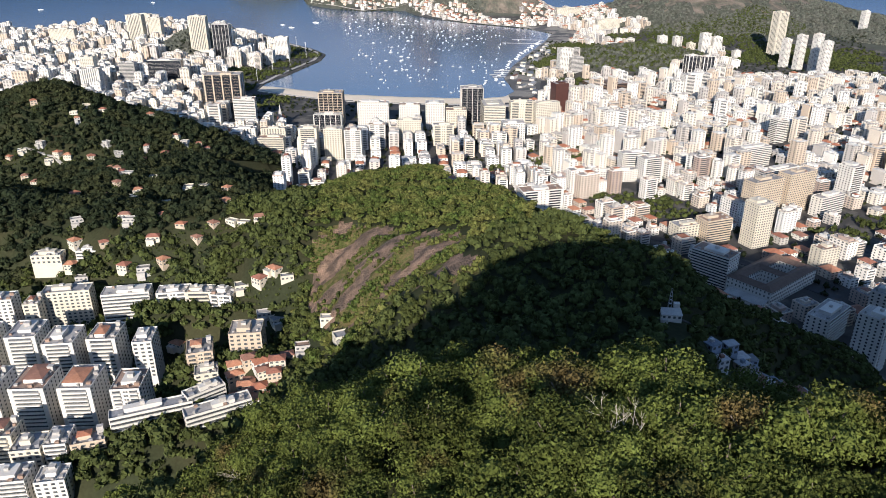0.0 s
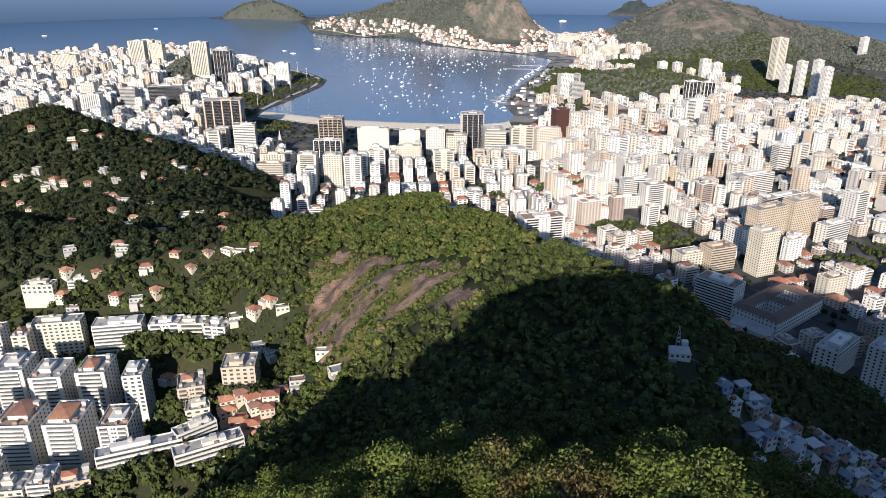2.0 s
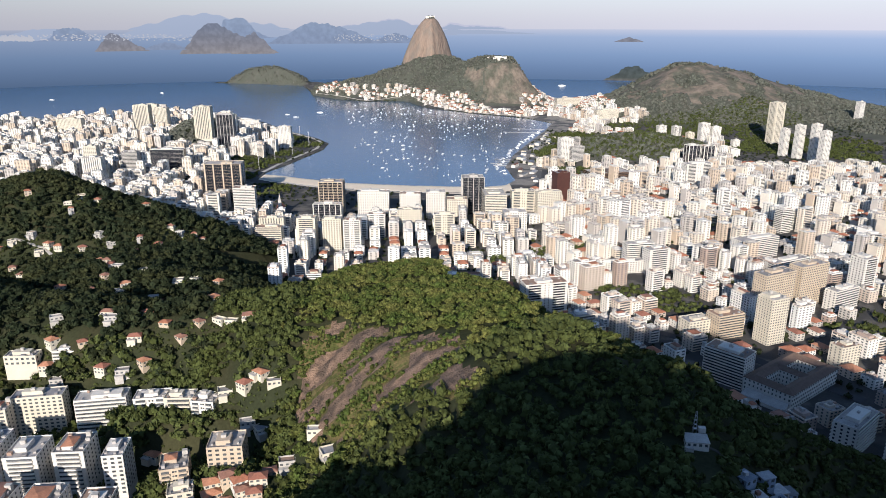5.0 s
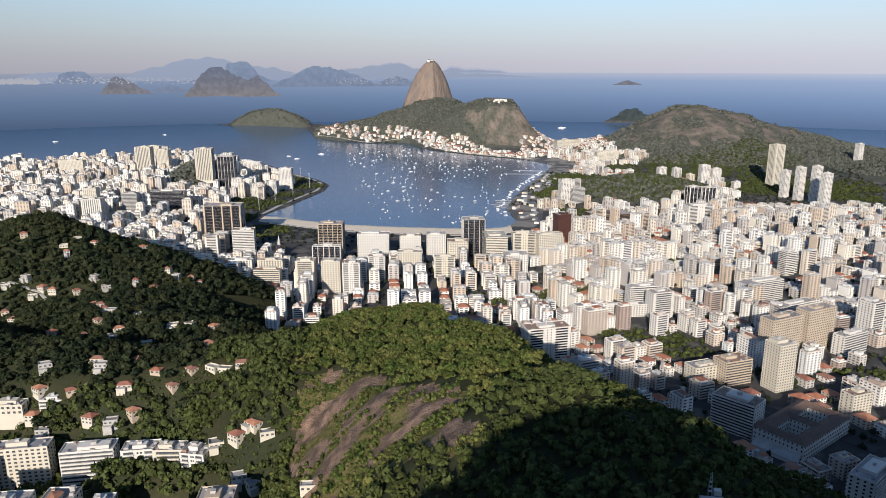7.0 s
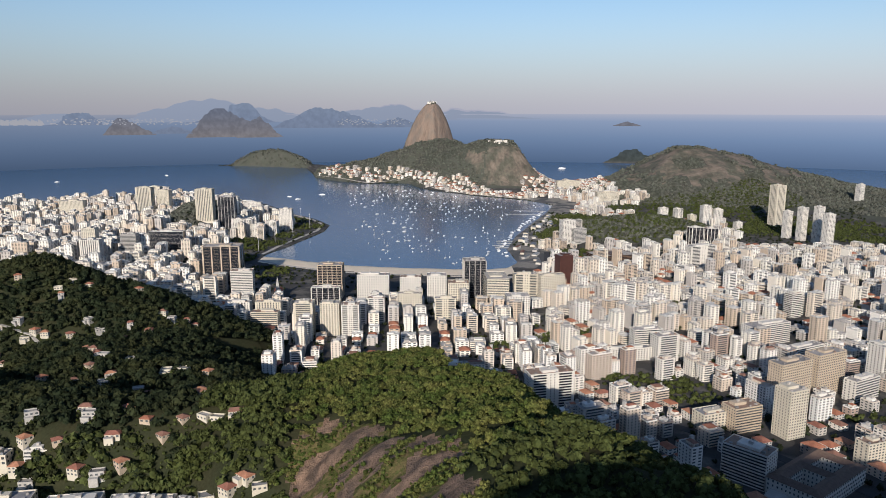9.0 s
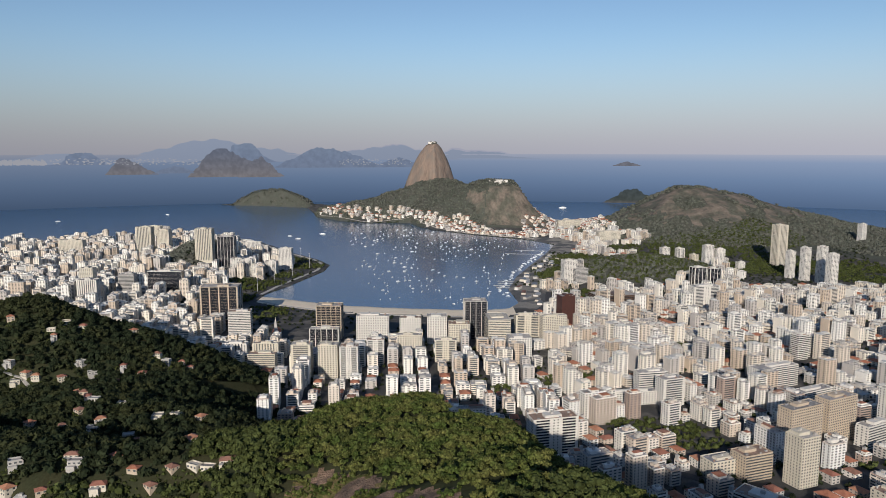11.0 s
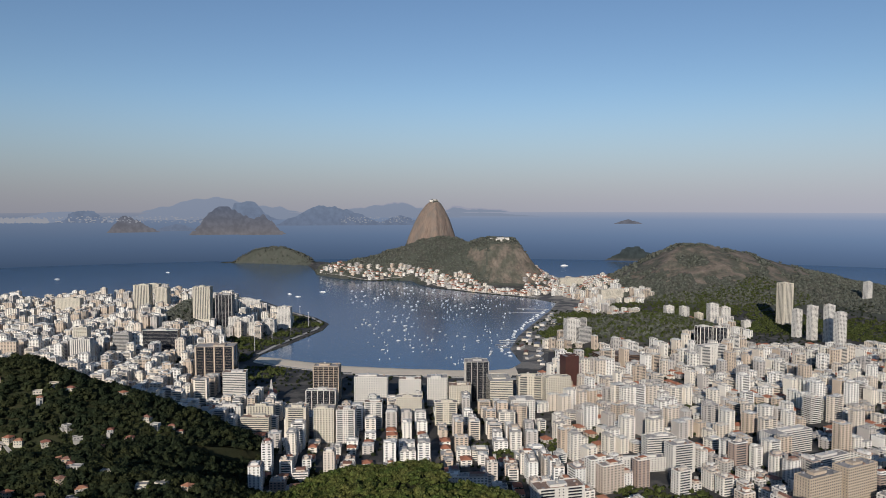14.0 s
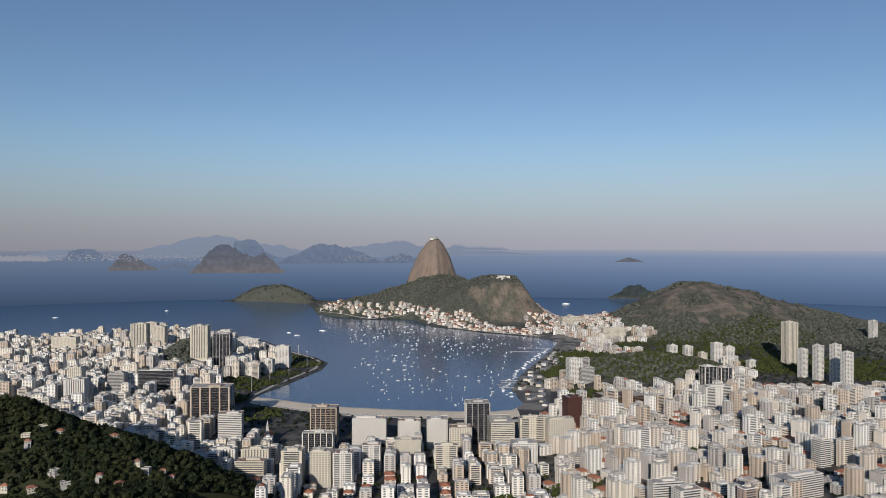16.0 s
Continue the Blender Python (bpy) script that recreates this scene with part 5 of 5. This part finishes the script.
# parks, squares and street trees
q = []
for cx, cy, r in PARKS:
    n = int(r * r / 38)
    a, d = gen.uniform(0, 6.283, n), r * np.sqrt(gen.uniform(0, 1, n)) * 0.95
    q.append(np.stack([cx + d * np.cos(a), cy + d * np.sin(a)], -1))
q = np.concatenate(q)
street = scatter(-1500, 1500, 640, 2500, 21, lambda x, y: (np.abs(x) < 0.68 * y) & (waves(x, y, 60, 4) > -0.35) & (hills(x, y)[0] < 26))
q = np.concatenate([q, street])
q = q[inside(q[:, 0], q[:, 1], COAST) & (shore(q[:, 0], q[:, 1], COAST) > 14) & clear_of(q[:, 0], q[:, 1], FOOT, -4.0)]
q = q[(shore(q[:, 0], q[:, 1], COAST) > 92) | (q[:, 0] < -455) | (q[:, 1] > 1900)]
square = clear_of(q[:, 0], q[:, 1], PARKS, 0) == False
wood("park_trees", "green trees in squares and parks", q[square], gen.uniform(3.4, 6.6, square.sum()), TINY_TREES, M_LEAF4, gen, 0.1)
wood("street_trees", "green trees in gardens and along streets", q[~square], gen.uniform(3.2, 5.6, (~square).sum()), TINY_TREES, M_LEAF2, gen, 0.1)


# ---- the bay ----
def boat_mesh(length):
    """A hull with a raised deck house, and its mast."""
    g = Geo()
    b, h = length * 0.16, length * 0.11
    sect = [(-0.5, 0.75, 0.9), (-0.2, 1.0, 0.95), (0.15, 0.95, 1.0), (0.38, 0.55, 1.1), (0.5, 0.04, 1.2)]
    for (s0, w0, z0), (s1, w1, z1) in zip(sect, sect[1:]):
        a, c = s0 * length, s1 * length
        for sg in (-1, 1):
            q = [(a, sg * b * w0 * 0.6, -0.3), (c, sg * b * w1 * 0.6, -0.3), (c, sg * b * w1, h * z1), (a, sg * b * w0, h * z0)]
            g.face(q if sg < 0 else q[::-1])
        g.face([(a, -b * w0, h * z0), (c, -b * w1, h * z1), (c, b * w1, h * z1), (a, b * w0, h * z0)])
    g.face([(-0.5 * length, -b * 0.75, h * 0.9), (-0.5 * length, b * 0.75, h * 0.9), (-0.5 * length, b * 0.45, -0.3), (-0.5 * length, -b * 0.45, -0.3)])
    c = Geo()
    c.box(-0.28 * length, 0.14 * length, -b * 0.6, b * 0.6, h, h + length * 0.10, 0)
    m = Geo()
    m.box(-0.12, 0.12, -0.12, 0.12, h, length * 1.15, 0)
    m.box(-0.4 * length, 0, -0.1, 0.1, h + length * 0.16, h + length * 0.16 + 0.25, 0)
    return g.mesh("sailing_boat", M_BOAT), c.mesh("cabin", M_BOAT), m.mesh("mast", M_METAL)


BOATS = [boat_mesh(q) for q in (7.5, 9.5, 11.5, 14.0)]
brng = random.Random(11)
placed = 0
while placed < 254:
    v = brng.random()
    y = 1690 + 1650 * v ** 0.9
    x = brng.uniform(-420, 330)
    if v < 0.25:
        x = brng.uniform(-210, 140)
    ax, ay = np.array([x]), np.array([y])
    if inside(ax, ay, COAST)[0] or shore(ax, ay, COAST)[0] < 45 or y > 3330 - 0.35 * (x + 420) or x < -0.05 * y - 160 + (0 if y < 2600 else -90):
        continue
    hull, cabin, mast = brng.choice(BOATS if y > 2100 else BOATS[:3])
    ob = tagged(new("boat", hull), "small white boat moored in the bay", "boat", "moored boats")
    under("cabin", cabin, ob)
    if brng.random() < 0.6:
        under("mast", mast, ob, "tall grey mast")
    s = 0.95
    ob.matrix_basis = pose(x, y, 0.0, 0, 0, brng.gauss(70, 25)) @ Matrix.Diagonal((s, s, s, 1))
    placed += 1


def ferry(x, y, length, turn):
    root = tagged(new("ship"), "white passenger ship on the open bay", "ship")
    g = Geo()
    b = length * 0.09
    g.box(-length / 2, length * 0.36, -b, b, -1, length * 0.07)
    g.face([(length * 0.36, -b, -1), (length * 0.5, 0, -1), (length * 0.5, 0, length * 0.08), (length * 0.36, -b, length * 0.07)])
    g.face([(length * 0.5, 0, -1), (length * 0.36, b, -1), (length * 0.36, b, length * 0.07), (length * 0.5, 0, length * 0.08)])
    g.face([(length * 0.36, -b, length * 0.07), (length * 0.5, 0, length * 0.08), (length * 0.36, b, length * 0.07)])
    under("hull", g.mesh("hull", M_BOAT), root)
    g = Geo()
    g.box(-length * 0.38, length * 0.2, -b * 0.8, b * 0.8, length * 0.07, length * 0.14)
    under("deck_house", g.mesh("deck_house", M_BOAT), root)
    g = Geo()
    g.box(-length * 0.1, 0, -b * 0.3, b * 0.3, length * 0.14, length * 0.2)
    under("funnel", g.mesh("funnel", M_METAL), root)
    root.matrix_basis = pose(x, y, 0, 0, 0, turn)


for x, y, l, turn in ((-590, 2900, 22, 20), (-520, 3050, 26, 170), (-640, 2980, 18, 0), (690, 4350, 46, 10), (-1500, 3900, 24, 160), (-1900, 3550, 24, 30), (330, 3960, 18, 0)):
    ferry(x, y, l, turn)


# jetties of the marina
def jetty(x, y, length, turn):
    root = tagged(new("jetty"), "long narrow concrete jetty in the marina", "jetty")
    g = Geo()
    g.box(0, length, -1.6, 1.6, 0.6, 1.4, 0, True)
    under("deck", g.mesh("deck", M_CONC), root)
    for k in range(int(length / 12) + 1):
        g = Geo()
        g.box(k * 12 - 0.4, k * 12 + 0.4, -0.5, 0.5, -4, 0.6, 0)
        under("pile", g.mesh("pile", M_CONC), root)
    root.matrix_basis = pose(x, y, 0, 0, 0, turn)


for x, y, l, turn in ((330, 2480, 130, 172), (350, 2560, 110, 170), (185, 1990, 46, 178), (178, 1960, 40, 178), (168, 1930, 44, 178), (166, 1900, 36, 178)):
    jetty(x, y, l, turn)

# sheds and yards on the marina's quay
srng = random.Random(21)
for k in range(26):
    y = 1700 + k * 29 + srng.uniform(-6, 6)
    x = float(np.interp(y, [1642, 1722, 1877, 2065, 2299, 2530, 2723], [150, 178, 166, 205, 279, 355, 408])) + srng.uniform(16, 62)
    w, d, h, turn = srng.uniform(9, 34), srng.uniform(8, 15), srng.uniform(3.5, 8), 72 + srng.uniform(-14, 14)
    g = Geo()
    g.box(-w / 2, w / 2, -d / 2, d / 2, -2, h, 0)
    openings(g, w, d, h, 1, 6, "punched", sides=(0,) if k % 2 else ())
    ob = tagged(new("boat_shed", g.mesh("boat_shed", (M_WHITE, M_CREAM, M_CONC)[k % 3], M_GLASS)), "low pale shed on the marina quay", "shed", "marina sheds")
    r = Geo()
    for a, b in ((-1, 0), (0, 1)):
        z0, z1 = (h, h + 1.8) if a < 0 else (h + 1.8, h)
        r.face([(-w / 2 - 0.4, a * d / 2, z0), (w / 2 + 0.4, a * d / 2, z0), (w / 2 + 0.4, b * d / 2, z1), (-w / 2 - 0.4, b * d / 2, z1)])
    under("roof", r.mesh("roof", M_SHEET), ob)
    put(ob, x, y, None, turn)
# boats berthed along the quay
for k in range(46):
    y = 1800 + k * 17 + srng.uniform(-5, 5)
    x = float(np.interp(y, [1642, 1722, 1877, 2065, 2299, 2530, 2723], [138, 168, 157, 196, 270, 346, 399])) - srng.uniform(7, 26)
    hull, cabin, mast = srng.choice(BOATS)
    ob = tagged(new("boat", hull), "white boat berthed by the marina quay", "boat", "moored boats")
    under("cabin", cabin, ob)
    if k % 3:
        under("mast", mast, ob, "tall grey mast")
    ob.matrix_basis = pose(x, y, 0.0, 0, 0, srng.gauss(170, 12)) @ Matrix.Diagonal((0.75, 0.75, 0.75, 1))


def strip(name, label, pts, width, material, lift=0.35, kind="structure", category="road", fixed=None):
    """A road or path that follows the ground."""
    dense = []
    for (ax, ay), (bx, by) in zip(pts, pts[1:]):
        n = max(2, int(math.hypot(bx - ax, by - ay) / 9))
        dense += [(ax + (bx - ax) * k / n, ay + (by - ay) * k / n) for k in range(n)]
    dense.append(pts[-1])
    g, prev = Geo(), None
    for i, (x, y) in enumerate(dense):
        a, b = dense[max(i - 1, 0)], dense[min(i + 1, len(dense) - 1)]
        l = math.hypot(b[0] - a[0], b[1] - a[1]) or 1
        nx, ny = -(b[1] - a[1]) / l * width / 2, (b[0] - a[0]) / l * width / 2
        z = float(height(x, y)) + lift if fixed is None else fixed
        p = [(x - nx, y - ny, z - 1.2), (x - nx, y - ny, z), (x + nx, y + ny, z), (x + nx, y + ny, z - 1.2)]
        if prev:
            for k in range(3):
                g.face([prev[k], p[k], p[k + 1], prev[k + 1]])
        prev = p
    return tagged(new(name, g.mesh(name, material)), label, category, kind=kind)


M_PATH = mat("pale_paving", (0.45, 0.42, 0.38), 0.9, 0.15, 0.1, 1.0)
M_GRASS = mat("park_grass", (0.08, 0.10, 0.03), 0.95, 0.3, 0.05, 0.8)
strip("seafront_road", "dark asphalt avenue behind the beach", [(-470, 1715), (-400, 1660), (-330, 1622), (-230, 1580), (-108, 1556), (11, 1545), (110, 1548), (190, 1590), (240, 1690), (260, 1830)], 24, M_ASPHALT, 0.6)
strip("promenade", "pale paved walk along the beach", [(-440, 1725), (-395, 1690), (-340, 1655), (-232, 1604), (-108, 1579), (11, 1567), (94, 1568)], 7, M_PATH, 0.7, category="pavement")
strip("cape_path", "pale path round the wooded cape", [(-455, 1800), (-436, 1905), (-405, 2035), (-378, 2146), (-380, 2255), (-430, 2352), (-530, 2480), (-690, 2715)], 9, M_PATH, 0.6, category="pavement")
strip("cape_road", "asphalt parkway round the cape", [(-480, 1760), (-470, 1905), (-440, 2035), (-412, 2146), (-420, 2240), (-470, 2330), (-570, 2450)], 16, M_ASPHALT, 0.6)
strip("bay_wall_road", "shore road at the foot of the rock", [(345, 2880), (252, 2942), (146, 3016), (32, 3130), (-38, 3208), (-104, 3322), (-160, 3494), (-258, 3534), (-368, 3494), (-528, 3612), (-660, 3775)], 12, M_PATH, 0.9)
strip("hill_road", "grey road cut into the wooded slope", [(-163, 690), (-154, 696), (-146, 708), (-138, 722)], 9, M_PATH, 1.6)
strip("villa_lane", "pale lane between villas", [(-560, 930), (-520, 925), (-490, 905), (-470, 880)], 5, M_PATH, 1.0)
strip("stair_lane", "grey stair lane down the crowded slope", [(112, 296), (119, 292), (124, 284), (130, 270), (136, 256)], 1.3, M_STREET, 0.4)
strip("main_street", "dark asphalt street through the town", [(-120, 1010), (-105, 1120), (-88, 1250), (-80, 1400), (-75, 1540)], 13, M_ASPHALT, 0.5)
strip("cross_street", "dark asphalt street at the hill's foot", [(60, 905), (160, 860), (260, 800), (330, 740), (400, 640)], 12, M_ASPHALT, 0.5)


# the flyover at the end of the beach
def flyover():
    pts = [(120, 1530), (190, 1560), (245, 1610), (275, 1690), (280, 1780), (262, 1850)]
    deck = strip("flyover", "grey concrete flyover curving past the marina", pts, 14, M_CONC, 0, "", "bridge", fixed=9.0)
    for x, y in pts[1:]:
        g = Geo()
        g.box(x - 1, x + 1, y - 1, y + 1, -2, 8.0, 0)
        under("pier", g.mesh("pier", M_CONC), deck)


flyover()


# lamp masts on the cape
for x, y in ((-470, 1830), (-452, 1930), (-430, 2050), (-405, 2170), (-455, 2290)):
    ob = tagged(new("lamp_mast"), "tall slender lamp mast in the park", "lamp", "park lamp masts")
    for name, z0, z1, r in (("pole", 0, 45, 0.5), ("lamp_ring", 44, 46, 1.8)):
        g = Geo()
        g.box(-r, r, -r, r, z0, z1, 0)
        under(name, g.mesh(name, M_METAL), ob)
    put(ob, x, y)


# the church with its spire
def church(x, y):
    root = tagged(new("church"), "grey church with a pointed spire and red roof", "church")
    g = Geo(); g.box(-7, 7, 0, 26, -3, 11, 0); openings(g, 14, 52, 11, 1, 6, "punched", sides=(1, 3))
    under("nave", g.mesh("nave", M_CONC, M_GLASS), root)
    g = Geo()
    g.face([(-8, -1, 11), (0, -1, 17), (0, 27, 17), (-8, 27, 11)]); g.face([(0, -1, 17), (8, -1, 11), (8, 27, 11), (0, 27, 17)]); g.face([(-8, -1, 11), (8, -1, 11), (0, -1, 17)])
    under("roof", g.mesh("roof", M_TILE2), root)
    g = Geo(); g.box(-3.2, 3.2, -6, 0, -3, 21, 0)
    under("tower", g.mesh("tower", M_CONC), root)
    g = Geo()
    b = [(-3.4, -6.2, 21), (3.4, -6.2, 21), (3.4, 0.2, 21), (-3.4, 0.2, 21)]
    for k in range(4):
        g.face([b[k], b[(k + 1) % 4], (0, -3, 43)])
    under("spire", g.mesh("spire", M_CONC), root)
    put(root, x, y, None, 8)


church(-318, 1385)


# the cable-car station on the lower rock, and the hut on the high one
def station(x, y, s, label):
    root = tagged(new("cable_car_station"), label, "station")
    z = float(height(x, y))
    for k, (cx, cy, w, d, h) in enumerate(((0, 0, 34, 16, 9), (-34, -6, 26, 12, 6), (30, 8, 20, 14, 7), (-8, -18, 30, 8, 4))):
        g = Geo(); g.box(cx - w / 2, cx + w / 2, cy - d / 2, cy + d / 2, -14, h, 0)
        hall = under("hall", g.mesh("hall", M_WHITE), root)
        g = Geo(); g.box(cx - w / 2 - 1, cx + w / 2 + 1, cy - d / 2 - 1, cy + d / 2 + 1, h, h + 0.8, 0, True)
        under("roof", g.mesh("roof", M_CONC), hall)
    root.matrix_basis = pose(x, y, z, 0, 0, 0) @ Matrix.Diagonal((s, s, s, 1))


station(238, 3360, 1.0, "white cable-car station on the lower rock's top")
station(-77, 4055, 0.55, "small cable-car station on the high rock's top")


# the lookout post with its aerial mast on the spur
def lookout(x, y, z):
    root = tagged(new("lookout_post"), "white-walled post with an aerial mast on the spur", "building")
    g = Geo(); g.box(-8, 8, -6, 6, -10, 5, 0); openings(g, 16, 12, 5, 1, 4, "punched")
    under("post_wall", g.mesh("post_wall", M_WHITE, M_GLASS), root)
    g = Geo(); g.box(-8.5, 8.5, -6.5, 6.5, 5, 5.5, 0, True)
    under("roof", g.mesh("roof", M_CONC), root)
    g = Geo(); g.box(-9, 5, -14, -6, -16, -3, 0)
    under("annex", g.mesh("annex", M_CONC), root, "lower pale concrete annex")
    g = Geo(); g.box(-9, -3, -9, -6, -10, 1.5, 0)
    under("terrace", g.mesh("terrace", M_CONC), root)
    mast = Geo()
    for k in range(5):
        z0, w0, w1 = 5 + k * 4, 1.4 - k * 0.22, 1.4 - (k + 1) * 0.22
        for sx, sy in ((-1, -1), (1, -1), (1, 1), (-1, 1)):
            mast.box(sx * w0 - 0.12, sx * w0 + 0.12, 8 + sy * w0 - 0.12, 8 + sy * w0 + 0.12, z0 - (14 if k == 0 else 0), z0 + 4, 0)
        mast.box(-w1, w1, 8 - w1, 8 + w1, z0 + 3.8, z0 + 4, 0)
    under("aerial_mast", mast.mesh("aerial_mast", M_METAL), root)
    g = Geo(); g.box(4, 9, 12, 16, 2, 6.5, 0)
    under("water_tank", g.mesh("water_tank", M_WHITE), root)
    root.matrix_basis = pose(x, y, z, 0, 0, -8) @ Matrix.Diagonal((0.58, 0.58, 0.5, 1))


lookout(108, 297, 193.5)


# a bare grey tree and dry ones on the near ridge
def bare_tree(x, y, s, label):
    g = Geo()
    r2 = random.Random(int(x * 7 + y))

    def limb(a, way, length, r, depth):
        b = a + way * length
        p = way.orthogonal().normalized(); q = way.cross(p)
        for i in range(4):
            c0, s0, c1, s1 = math.cos(i * 1.5708), math.sin(i * 1.5708), math.cos((i + 1) * 1.5708), math.sin((i + 1) * 1.5708)
            g.face([a + r * (p * c0 + q * s0), a + r * (p * c1 + q * s1), b + r * 0.6 * (p * c1 + q * s1), b + r * 0.6 * (p * c0 + q * s0)])
        if depth:
            for _ in range(3):
                w = (way + Vector((r2.gauss(0, 0.5), r2.gauss(0, 0.5), r2.gauss(0.15, 0.3)))).normalized()
                limb(b, w, length * r2.uniform(0.55, 0.8), r * 0.6, depth - 1)

    limb(Vector((0, 0, -1)), Vector((0.05, 0, 1)).normalized(), 5 * s, 0.2 * s, 4)
    root = tagged(new("bare_tree"), label, "tree")
    under("trunk", g.mesh("trunk", M_PALEBARK), root)
    put(root, x, y)


M_PALEBARK = mat("pale_dead_wood", (0.42, 0.38, 0.31), 0.95, 0.25, 0.5, 5)
for x, y, s in ((17, 58, 0.7), (36, 62, 0.55), (-8, 70, 0.55), (-30, 84, 0.6)):
    bare_tree(x, y, s, "leafless pale forest tree with forked branches")
